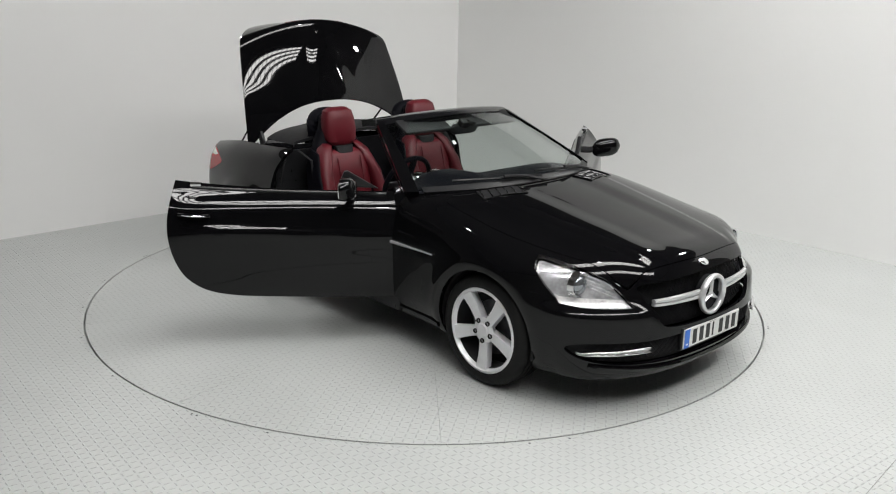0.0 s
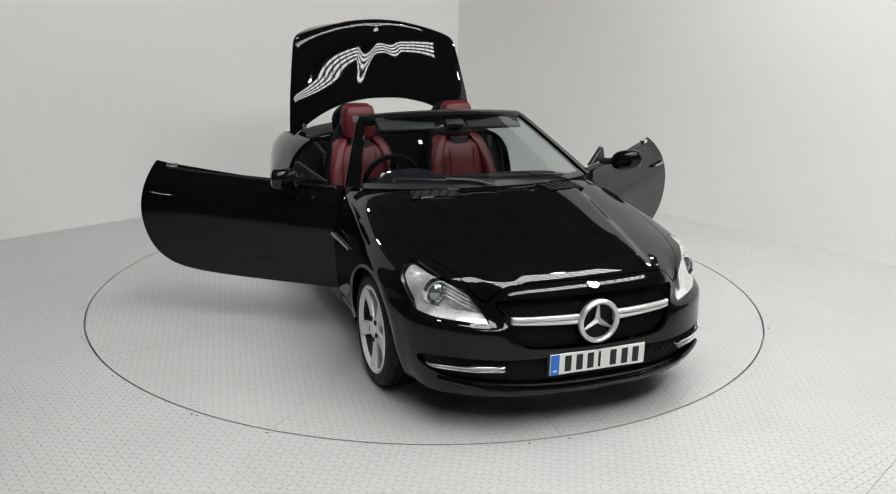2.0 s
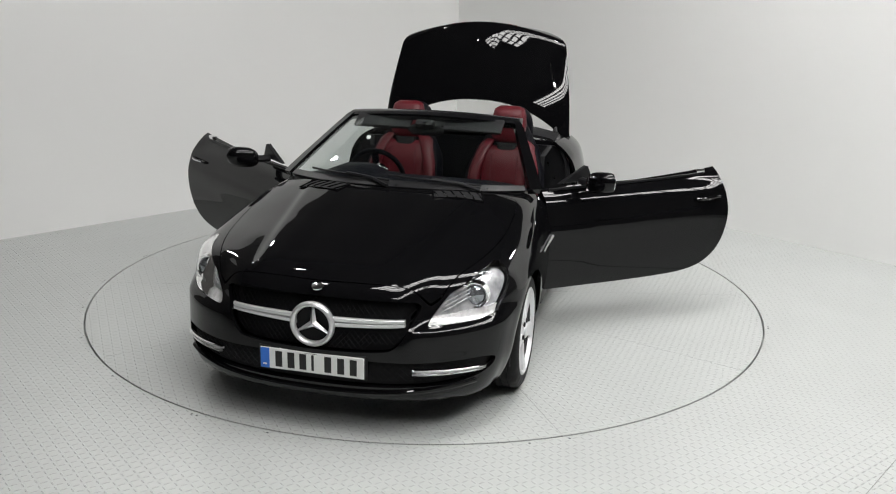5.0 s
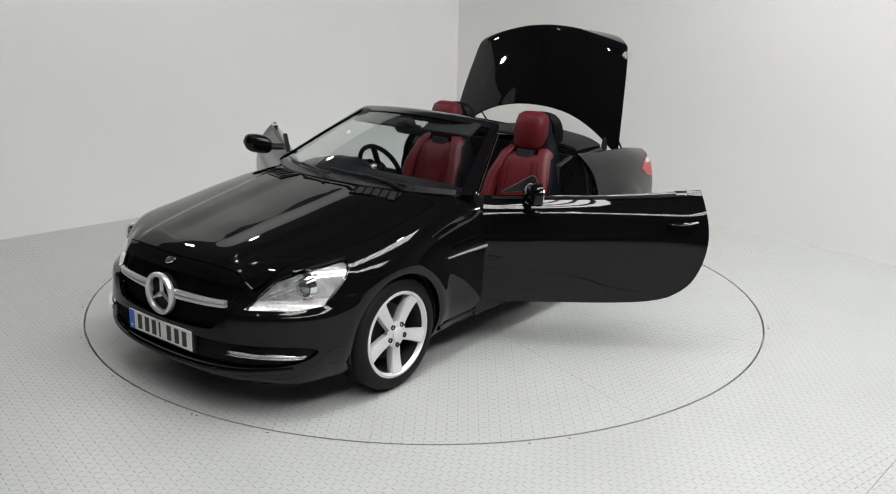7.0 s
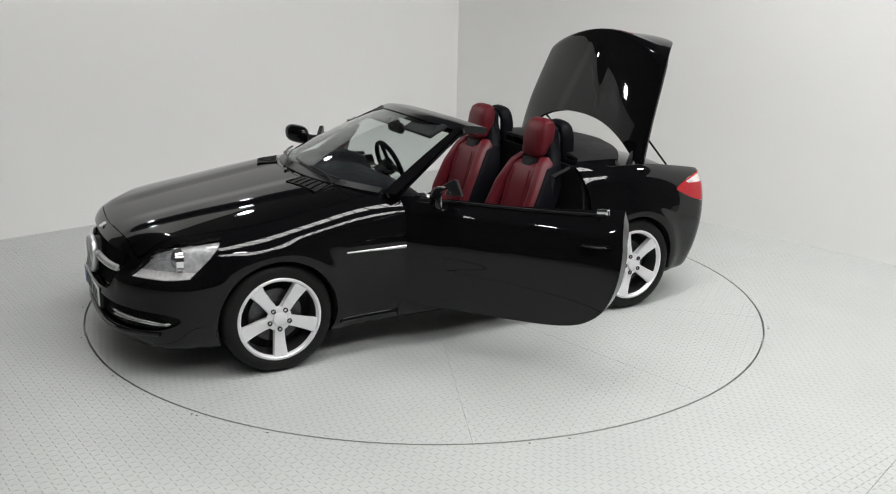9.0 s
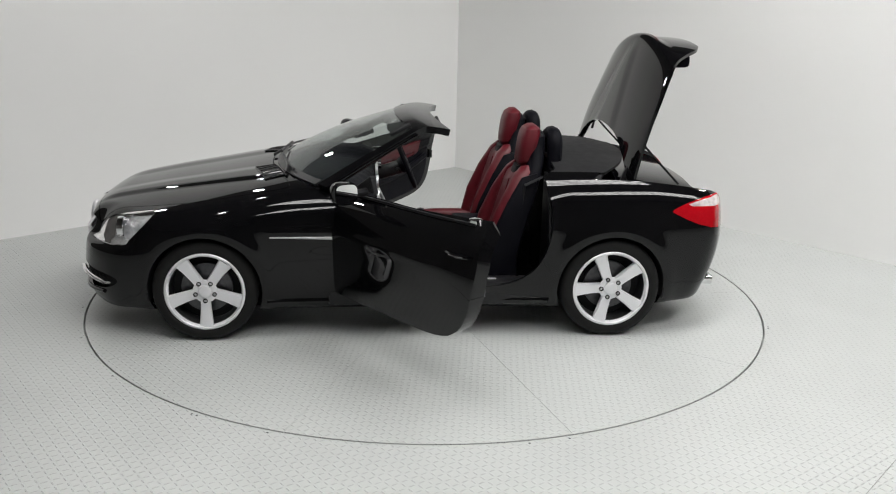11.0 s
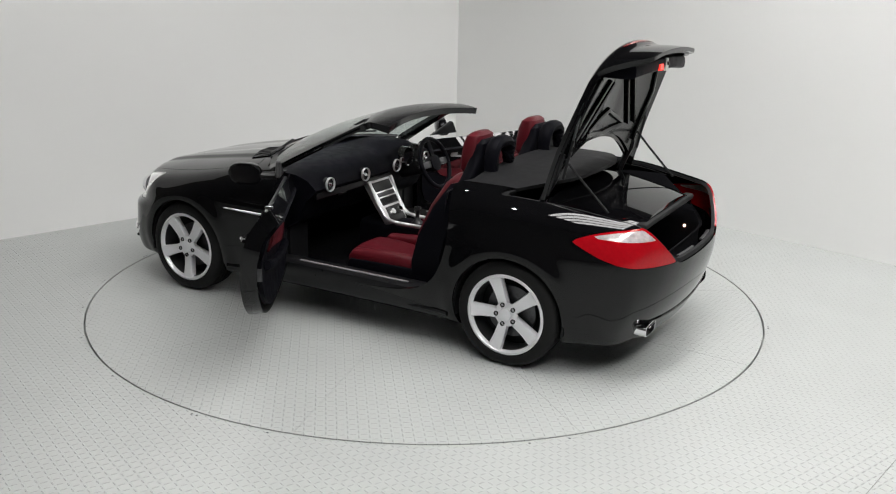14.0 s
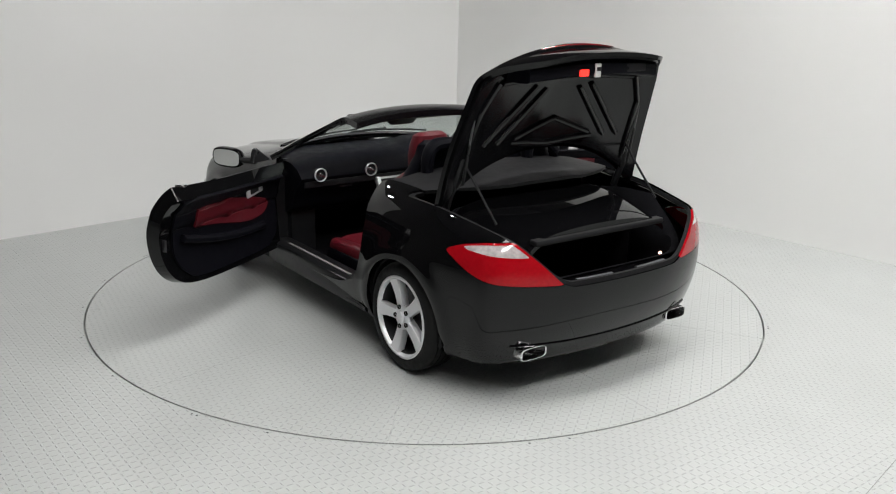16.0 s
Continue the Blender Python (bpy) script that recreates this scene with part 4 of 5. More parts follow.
# boot tub, folded roof, hinges
bm = bmesh.new()
rings = []
for z, gx, gy in ((0.40, 0.0, 0.0), (0.62, -0.02, 0.0), (0.70, -0.02, 0.04), (0.90, 0.01, 0.10)):
    ring = [(-1.60 + v * (1 + gx), u) for u, v in oval(40, 0.56 + gy, 0.34, 5)]
    rings.append([(x, y, min(z, 0.645 + 0.006 * (z - 0.4) + max(x + 1.90, 0) * 0.85)) for x, y in ring])
vs = [[bm.verts.new(p) for p in r] for r in rings]
for a, b in zip(vs, vs[1:]):
    for k in range(40):
        bm.faces.new((a[k], a[(k + 1) % 40], b[(k + 1) % 40], b[k]))
bm.faces.new(vs[0])
tub = part("boot_liner", bm, M_CARPET, car, "black carpeted boot liner", smooth=True)
sol = tub.modifiers.new("thick", "SOLIDIFY")
sol.thickness = 0.01
bm = bmesh.new()
n1, n2 = 16, 24
g = []
for i in range(n1 + 1):
    x = -1.30 - 0.54 * i / n1
    row = []
    for j in range(n2 + 1):
        t = -1 + 2 * j / n2
        y = t * (0.60 - 0.10 * (i / n1))
        z = 0.952 - 0.085 * (i / n1) ** 1.6 - 0.035 * t * t - 0.05 * t ** 8
        row.append(bm.verts.new((x, y, z)))
    g.append(row)
for i in range(n1):
    for j in range(n2):
        bm.faces.new((g[i][j], g[i + 1][j], g[i + 1][j + 1], g[i][j + 1]))
r = bmesh.ops.extrude_face_region(bm, geom=list(bm.faces))
for v in r["geom"]:
    if isinstance(v, bmesh.types.BMVert):
        v.co.z -= 0.03
roof = part("folded_roof", bm, M_PAINT, car, "glossy black roof panel folded into the boot", smooth=True)
bm = bmesh.new()
box(bm, -1.86, -1.80, -0.48, 0.48, 0.80, 0.835, 0.012)
part("roof_seal", bm, M_MATT, roof, "black rubber roof edge", smooth=True)
bm = bmesh.new()
box(bm, -1.56, -1.52, -0.54, 0.54, 0.42, 0.84, 0.01)
part("boot_divider", bm, M_CARPET, car, "black boot divider")
for s in (1, -1):
    bm = bmesh.new()
    tube(bm, [(-1.30, 0.645 * s, 0.90), (-1.33, 0.645 * s, 0.98), (-1.37, 0.64 * s, 1.06), (-1.40, 0.62 * s, 1.20)], 0.022, 8)
    arm = part("lid_hinge", bm, M_SATIN, car, "black boot lid hinge arm", smooth=True)
    bm = bmesh.new()
    tube(bm, [(-1.68, 0.60 * s, 0.90), (-1.50, 0.605 * s, 1.08), (-1.415, 0.61 * s, 1.17)], 0.007, 8)
    part("hinge_link", bm, M_MATT, arm, smooth=True)
    bm = bmesh.new()
    tube(bm, [(-1.43, 0.62 * s, 1.14), (-1.50, 0.61 * s, 1.48)], 0.007, 8)
    part("gas_strut", bm, M_STEEL, arm, "thin steel gas strut", smooth=True)
    bm = bmesh.new()
    tube(bm, [(-1.415, 0.622 * s, 1.06), (-1.46, 0.616 * s, 1.28)], 0.009, 8)
    part("strut_sleeve", bm, M_SATIN, arm, smooth=True)

M_GLOWWARM = mat("lit_boot_lamp", (0.9, 0.6, 0.5), 0.2, emit=(1.0, 0.50, 0.38), power=5.0)
bm = bmesh.new()
lathe(bm, [(0.0, 0.0005), (0.002, 0.006), (0.010, 0.009), (0.016, 0.009)], 14, "y")
ob = part("boot_lamp", bm, M_GLOWWARM, tub, "small lit boot lamp", smooth=True)
ob.matrix_basis = pose(-1.80, -0.532, 0.60, 0, 0, 180)
for y0, y1 in ((-0.33, -0.09), (0.09, 0.33)):
    bm = bmesh.new()
    tube(bm, [on_rear(y0 + (y1 - y0) * k / 8, 0.628, -0.045) + Vector((0, 0, 0.022)) for k in range(9)], 0.011, 6, flat=0.4)
    part("sill_strip", bm, M_STEEL, car, "grey scuff strip on the boot sill", smooth=True)

# inside of the boot lid, in the closed lid's place
V1, inner_lid, _ = cut(V0, lid, lambda v: lid_region(v) + 0.03)
sheet("lid_liner", V1, inner_lid, 0.012, M_GLOSS, boot_lid, "glossy black inner lid panel", lift=-0.026)


def under_lid(x, y, drop=0.045):
    p = on_top(x, y)
    return p - Vector((0, 0, drop))


ribs = [[(-1.50, 0.50), (-1.82, 0.20)], [(-1.50, 0.40), (-1.80, 0.12)], [(-1.50, -0.50), (-1.82, -0.20)], [(-1.50, -0.40), (-1.80, -0.12)], [(-1.50, 0.30), (-1.47, 0.0), (-1.50, -0.30)], [(-1.36, 0.60), (-1.70, 0.58), (-1.86, 0.50)], [(-1.36, -0.60), (-1.70, -0.58), (-1.86, -0.50)], [(-1.86, 0.48), (-1.88, 0.0), (-1.86, -0.48)], [(-1.52, 0.28), (-1.62, 0.0), (-1.52, -0.28)]]
for line in ribs:
    pts = []
    for a, b in zip(line, line[1:]):
        pts += [under_lid(a[0] + (b[0] - a[0]) * k / 8, a[1] + (b[1] - a[1]) * k / 8) for k in range(9)]
    bm = bmesh.new()
    tube(bm, pts, 0.017, 8, flat=0.7)
    part("lid_rib", bm, M_GLOSS, boot_lid, smooth=True)
M_GLOWRED = mat("lit_red_lamp", (0.8, 0.02, 0.02), 0.2, emit=(1.0, 0.03, 0.02), power=2.2)
back = LID_M.inverted()
bm = bmesh.new()
rings = []
for k in range(15):
    y = -0.46 + 0.92 * k / 14
    bow = 0.05 * (y / 0.46) ** 2
    rings.append([(-1.66 + bow * 0.6 + u, y, 1.672 - bow * 0.5 + v) for u, v in oval(16, 0.10, 0.040, 5)])
loft(bm, rings)
ob = part("lid_trim", bm, M_LEATHER, boot_lid, "black inner trim of the lid", smooth=True)
ob.matrix_basis = back
for name, place, size, m, label in (("warning_lamp", (-1.757, 0.120, 1.655), (0.030, 0.017), M_GLOWRED, "lit red warning lamp"), ("paper_label", (-1.758, 0.025, 1.665), (0.020, 0.036), M_PLATE, "white printed label"), ("lid_handle", (-1.745, -0.27, 1.670), (0.075, 0.022), M_MATT, "black recessed handle"), ("label_bar", (-1.767, 0.025, 1.672), (0.012, 0.010), M_BAR, "")):
    bm = bmesh.new()
    box(bm, -0.008, 0.008, -size[0], size[0], -size[1], size[1], 0.004 if size[1] > 0.012 else 0)
    ob = part(name, bm, m, boot_lid, label)
    ob.matrix_basis = back @ pose(*place, 0, 0, 0)
bm = bmesh.new()
tube(bm, [on_rear(-0.26 + 0.052 * k, 0.885, -0.006) for k in range(11)], 0.009, 6)
part("brake_lamp_strip", bm, M_DARKRED, boot_lid, "thin red high brake lamp", smooth=True)

# ---- doors: cards, handles, mirrors ----
RED_CARD = rounded([(-0.52, 0.865), (-0.52, 0.72), (-0.48, 0.70), (-0.28, 0.655), (0.04, 0.585), (0.24, 0.60), (0.29, 0.68), (0.10, 0.745), (-0.25, 0.82)], 2, 0.2)
CARD = rounded([(0.40, 0.34), (-0.52, 0.37), (-0.66, 0.47), (-0.715, 0.58), (-0.72, 0.97), (0.40, 0.97)], 2, 0.15)
for s in (1, -1):
    d = door_of[s]
    faces = sided(doors, s)
    V1, card, _ = cut(V0, faces, lambda v: poly_sdf(v[:, 0], v[:, 2], CARD, 0.01))
    sheet("door_card", V1, card, 0.02, M_LEATHER, d, "black leather door trim", lift=-0.078)
    V1, red, _ = cut(V0, faces, lambda v: poly_sdf(v[:, 0], v[:, 2], RED_CARD, 0.012))
    sheet("red_insert", V1, red, 0.026, M_RED, d, "red leather door insert", lift=-0.085)
    bm = bmesh.new()
    tube(bm, [on_side(-0.66 + 0.86 * k / 14, 0.645 - 0.12 * k / 14 - 0.03 * math.sin(math.pi * k / 14), s, -0.116) for k in range(15)], 0.024, 8, flat=1.1)
    part("armrest", bm, M_LEATHER, d, "black door armrest", smooth=True)
    bm = bmesh.new()
    box(bm, -0.10, 0.09, -0.008, 0.008, -0.036, 0.036, 0.008)
    ob = part("handle_plate", bm, M_SILVER, d, "silver inner handle plate", smooth=True)
    p = on_side(0.09, 0.785, s, -0.102)
    ob.matrix_basis = pose(p.x, p.y, p.z, 0, -6, 0)
    bm = bmesh.new()
    box(bm, -0.065, 0.035, -0.010, 0.010, -0.020, 0.020, 0.006)
    ob = part("handle_recess", bm, M_MATT, d)
    ob.matrix_basis = pose(p.x, p.y, p.z, 0, -6, 0)
    bm = bmesh.new()
    box(bm, -0.030, 0.030, -0.02, 0.02, -0.014, 0.014, 0.005)
    ob = part("belt_cap", bm, M_CHROME, d, "bright end cap of the door sill", smooth=True)
    p = on_side(-0.70, 0.93, s, -0.05)
    ob.matrix_basis = pose(-0.68, s * 0.752, 0.955, 0, 5, 0)
    bm = bmesh.new()
    tube(bm, [on_top(0.40 - 1.10 * k / 20, s * 0.768, 0.004) for k in range(21)], 0.009, 6)
    part("waist_seal", bm, M_SATIN, d, "black window seal", smooth=True)
    # latch marks on the rear edge
    bm = bmesh.new()
    box(bm, -0.805, -0.797, s * 0.80 - 0.016, s * 0.80 + 0.016, 0.60, 0.67, 0.003)
    part("door_latch", bm, M_STEEL, d, "steel door latch", smooth=True)
    # outer handle: recess and a bar
    bm = bmesh.new()
    pts = [on_side(-0.60 - 0.17 * k / 8, 0.795 + 0.012 * k / 8, s, 0.010 + 0.018 * math.sin(math.pi * k / 8)) for k in range(9)]
    tube(bm, pts, lambda t: 0.013, 8, flat=0.8)
    part("door_handle", bm, M_PAINT, d, "black pull handle", smooth=True)
    bm = bmesh.new()
    tube(bm, [p + Vector((0, s * 0.011, 0.002)) for p in pts[1:-1]], 0.004, 6)
    part("handle_strip", bm, M_CHROME, d, "chrome handle strip", smooth=True)
    # sail and mirror
    bm = bmesh.new()
    tri = [(0.35, 0.93), (0.12, 0.945), (0.155, 1.03), (0.175, 1.035)]
    extrude_outline(bm, tri, 0.03, Matrix.Translation((0, s * 0.785 - 0.015, 0)), 0.006)
    part("mirror_sail", bm, M_SATIN, d, "black triangular mirror sail")
    bm = bmesh.new()
    rings = []
    for k in range(13):
        t = -1 + 2 * k / 12
        r = math.sqrt(max(1 - abs(t) ** 3.2, 0.01))
        y = s * (0.975 + 0.100 * t)
        rings.append([(0.155 + (0.062 * r) * v - 0.025 * t, y, 0.965 + 0.012 * t + 0.066 * r * u) for u, v in [(a, b if b > -0.35 else -0.35) for a, b in oval(20, 1, 1, 2.6)]])
    loft(bm, rings)
    part("door_mirror", bm, M_PAINT, d, "black door mirror housing", smooth=True, auto=0.9)
    bm = bmesh.new()
    fr = []
    for u, v in oval(24, 0.082, 0.052, 3.4):
        fr.append(bm.verts.new((0.155 - 0.025 * u / 0.112 - 0.0245, s * (0.975 + u), 0.965 + v + 0.1 * u)))
    f = bm.faces.new(fr)
    r = bmesh.ops.extrude_face_region(bm, geom=[f])
    for v in r["geom"]:
        if isinstance(v, bmesh.types.BMVert):
            v.co.x += 0.004
    part("mirror_glass", bm, mat("mirror_silver", (0.9, 0.9, 0.9), 0.0, metal=1.0) if s > 0 else bpy.data.materials["mirror_silver"], d, "mirror glass")
    bm = bmesh.new()
    tube(bm, [(0.20, s * 0.80, 0.945), (0.19, s * 0.86, 0.945), (0.175, s * 0.93, 0.955)], 0.024, 8)
    part("mirror_arm", bm, M_SATIN, d, "black mirror arm", smooth=True)

# ---- cabin ----
bm = bmesh.new()
box(bm, -0.90, 0.95, -0.78, 0.78, 0.185, 0.215)
part("cabin_floor", bm, M_CARPET, car, "black carpeted cabin floor")
bm = bmesh.new()
box(bm, 0.93, 0.96, -0.72, 0.72, 0.2, 0.86)
part("firewall", bm, M_CARPET, car)
bm = bmesh.new()
extrude_outline(bm, [(-0.70, 0.2), (-0.80, 0.3), (-0.76, 0.9), (-0.70, 0.985), (0.70, 0.985), (0.76, 0.9), (0.80, 0.3), (0.70, 0.2)], 0.03, pose(-0.865, 0, 0, 0, 0, 90), 0.0)
part("bulkhead", bm, M_CARPET, car, "black bulkhead behind the seats")
for s in (1, -1):
    bm = bmesh.new()
    box(bm, -0.85, 0.50, min(s * 0.70, s * 0.855), max(s * 0.70, s * 0.855), 0.20, 0.345, 0.02)
    sill = part("door_sill", bm, M_SATIN, car, "black door sill with a steel strip", smooth=True)
    bm = bmesh.new()
    box(bm, -0.52, 0.30, s * 0.785 - 0.009, s * 0.785 + 0.009, 0.344, 0.351, 0.002)
    part("scuff_strip", bm, M_SILVER, sill, "brushed steel scuff strip")
    for x0, x1 in ((-0.862, -0.842), (0.462, 0.482)):
        bm = bmesh.new()
        hi = 0.955 if x0 < 0 else 0.90
        extrude_outline(bm, [(0.50, 0.2), (0.82, 0.24), (0.845, 0.35), (0.855, 0.6), (0.815, 0.85), (0.75, hi), (0.50, hi)], x1 - x0, pose(x0, 0, 0, 0, 0, 0) @ Matrix(((0, 1, 0, 0), (s, 0, 0, 0), (0, 0, 1, 0), (0, 0, 0, 1))))
        part("door_jamb", bm, M_SATIN, car, "black door jamb")
    bm = bmesh.new()
    tube(bm, [(-0.835, s * 0.80, 0.40), (-0.835, s * 0.825, 0.6), (-0.83, s * 0.79, 0.85), (-0.82, s * 0.74, 0.965)], 0.010, 6)
    part("door_seal", bm, M_MATT, car, "black rubber door seal", smooth=True)
    bm = bmesh.new()
    box(bm, -0.10, 0.46, s * 0.70 - 0.02, s * 0.70 + 0.02, 0.20, 0.62 , 0.01, pose(0.56, 0, 0))
    part("kick_panel", bm, M_CARPET, car)

# dashboard: one profile carried across, with a hump over the dials
PROFILE = [(0.86, 0.90), (0.70, 0.925), (0.52, 0.935), (0.36, 0.925), (0.27, 0.895), (0.225, 0.855), (0.21, 0.80), (0.235, 0.765), (0.29, 0.72), (0.32, 0.66), (0.36, 0.58), (0.50, 0.50), (0.86, 0.48)]
bm = bmesh.new()
rings = []
for k in range(41):
    y = -0.73 + 1.46 * k / 40
    hump = math.exp(-((y + 0.37) / 0.16) ** 4)
    edge = 1 - 0.25 * (abs(y) / 0.73) ** 8
    rings.append([(x - 0.05 * hump * (0.9 < z + 0.1 < 1.05) * (x < 0.5), y, z * 1.0 + 0.045 * hump * (x < 0.6) * (z > 0.84) - 0.04 * (abs(y) / 0.73) ** 6 * (z > 0.84)) for x, z in PROFILE])
loft(bm, rings)
dash = part("dashboard", bm, M_LEATHER, car, "black dashboard with round chrome vents", smooth=True, auto=0.7)
for y0, y1 in ((-0.14, 0.70), (-0.70, -0.58)):
    bm = bmesh.new()
    box(bm, 0.203, 0.213, y0, y1, 0.735, 0.775, 0.003, pose(0.018, 0, 0))
    part("dash_trim", bm, M_SATIN, dash, "satin trim strip", smooth=True)
for y in (0.592, 0.195, -0.195, -0.592):
    c = (0.205, y, 0.82)
    bm = bmesh.new()
    lathe(bm, [(0.009 * math.sin(a) - 0.008, 0.043 + 0.0042 * math.cos(a)) for a in [2 * math.pi * k / 8 for k in range(8)]], 32, "x", c, closed=True)
    vent = part("air_vent", bm, M_SILVER, dash, "round chrome air vent", smooth=True)
    bm = bmesh.new()
    lathe(bm, [(0.0, 0.0005), (0.0, 0.042), (0.03, 0.042)], 28, "x", c)
    part("vent_disc", bm, M_MATT, vent)
    bm = bmesh.new()
    box(bm, -0.010, -0.002, -0.040, 0.040, -0.005, 0.005, 0.002, Matrix.Translation(c) @ pose(0, 0, 0, 25, 0, 0))
    box(bm, -0.011, -0.001, -0.011, 0.011, -0.011, 0.011, 0.004, Matrix.Translation(c) @ pose(0, 0, 0, 25, 0, 0))
    part("vent_blade", bm, M_CHROME, vent)
for y in (-0.30, -0.44):
    bm = bmesh.new()
    lathe(bm, [(-0.03, 0.062), (-0.035, 0.068), (0.02, 0.070), (0.03, 0.058)], 28, "x", (0.20, y, 0.875), closed=True)
    dial = part("dial_tube", bm, M_CHROME, dash, "chrome-ringed instrument dial", smooth=True)
    bm = bmesh.new()
    lathe(bm, [(0.0, 0.0005), (0.0, 0.058)], 28, "x", (0.20, y, 0.875))
    part("dial_face", bm, M_BAR, dial)
bm = bmesh.new()
box(bm, 0.205, 0.225, 0.30, 0.40, 0.700, 0.716, 0.004, pose(0.07, 0, 0))
part("glovebox_catch", bm, M_STEEL, dash, "small steel glovebox catch", smooth=True)

# centre console
STACK = pose(0.135, 0, 0.615, 0, 32, 0)
bm = bmesh.new()
outline = [(-0.135, 0.17), (0.135, 0.17), (0.125, 0.0), (0.11, -0.15), (0.07, -0.20), (-0.07, -0.20), (-0.11, -0.15), (-0.125, 0.0)]
extrude_outline(bm, outline, 0.05, STACK @ pose(0, 0, 0, 0, 0, -90) @ Matrix.Translation((0, -0.0, 0)), 0.01)
stack = part("centre_panel", bm, M_SILVER, car, "silver-framed centre panel with knobs and buttons", smooth=True)
for z0, z1, w, m, nm in ((0.075, 0.145, 0.105, M_BAR, "display"), (0.035, 0.065, 0.10, M_STEEL, "disc_slot"), (-0.03, 0.025, 0.098, M_SATIN, "button_panel"), (-0.155, -0.045, 0.085, M_SATIN, "climate_panel")):
    bm = bmesh.new()
    box(bm, -0.006, 0.006, -w, w, z0, z1, 0.004, STACK)
    part(nm, bm, m, stack, smooth=True)
for k in range(2):
    bm = bmesh.new()
    lathe(bm, [(-0.028, 0.0005), (-0.028, 0.020), (-0.004, 0.023)], 20, "x", (0, -0.045 + 0.09 * k, -0.09))
    ob = part("climate_knob", bm, M_CHROME, stack, "round chrome knob", smooth=True)
    ob.matrix_basis = STACK
for k in range(8):
    bm = bmesh.new()
    box(bm, -0.012, -0.004, -0.085 + 0.022 * k, -0.069 + 0.022 * k, -0.022, 0.016, 0.002, STACK)
    part("button", bm, M_MATT, stack)
bm = bmesh.new()
rings = []
for x, w, z in ((0.30, 0.12, 0.48), (0.05, 0.115, 0.485), (-0.25, 0.11, 0.485), (-0.55, 0.12, 0.505), (-0.84, 0.13, 0.51)):
    rings.append([(x, u * w, 0.33 + v * (z - 0.33) * 1.0) for u, v in oval(24, 1, 1, 6)])
loft(bm, rings)
tunnel = part("centre_console", bm, M_LEATHER, car, "black centre console with silver edges", smooth=True)
for s in (1, -1):
    bm = bmesh.new()
    tube(bm, [(0.215, s * 0.136, 0.755), (0.15, s * 0.130, 0.62), (0.09, s * 0.124, 0.53), (0.05, s * 0.122, 0.502), (-0.02, s * 0.120, 0.492), (-0.38, s * 0.115, 0.492)], 0.014, 8)
    part("console_trim", bm, M_SILVER, tunnel, "silver console edge", smooth=True)
bm = bmesh.new()
lathe(bm, [(0.48, 0.05), (0.495, 0.03), (0.52, 0.014), (0.55, 0.014), (0.57, 0.026), (0.595, 0.024), (0.602, 0.0005)], 20, "z", (-0.10, 0, 0))
part("gear_lever", bm, M_SATIN, tunnel, "black gear lever", smooth=True)
bm = bmesh.new()
box(bm, -0.60, -0.32, -0.095, 0.095, 0.49, 0.545, 0.02)
part("armrest_lid", bm, M_LEATHER, tunnel, "black armrest lid", smooth=True)

# steering wheel
W_M = pose(-0.015, -0.37, 0.835, 0, -68, 0)
bm = bmesh.new()
tube(bm, [(0.178 * math.cos(2 * math.pi * k / 40), 0.178 * math.sin(2 * math.pi * k / 40), 0) for k in range(40)], 0.0165, 10, closed=True)
steer = part("steering_wheel", bm, M_LEATHER, car, "black leather three-spoke steering wheel", smooth=True)
steer.matrix_basis = W_M
bm = bmesh.new()
lathe(bm, [(-0.06, 0.045), (-0.02, 0.062), (0.012, 0.058), (0.02, 0.03), (0.02, 0.0005)], 28, "z")
part("steering_hub", bm, M_LEATHER, steer, smooth=True)
for a in (0, 180, 270):
    bm = bmesh.new()
    r = radians(a)
    box(bm, 0.05, 0.172, -0.024, 0.024, -0.012, 0.004, 0.005, pose(0, 0, 0, 0, 0, a + 90))
    part("steering_spoke", bm, M_STEEL if a != 270 else M_LEATHER, steer, "silver spoke", smooth=True)
bm = bmesh.new()
tube(bm, [(-0.005, -0.37, 0.825), (0.10, -0.37, 0.79), (0.26, -0.37, 0.74)], 0.05, 12)
part("steering_column", bm, M_SATIN, car, "black steering column cover", smooth=True)
for s in (1, -1):
    bm = bmesh.new()
    tube(bm, [(0.06, -0.37, 0.80), (0.045, -0.37 + s * 0.10, 0.815), (0.04, -0.37 + s * 0.15, 0.82)], 0.010, 6)
    part("column_stalk", bm, M_SATIN, car, smooth=True)


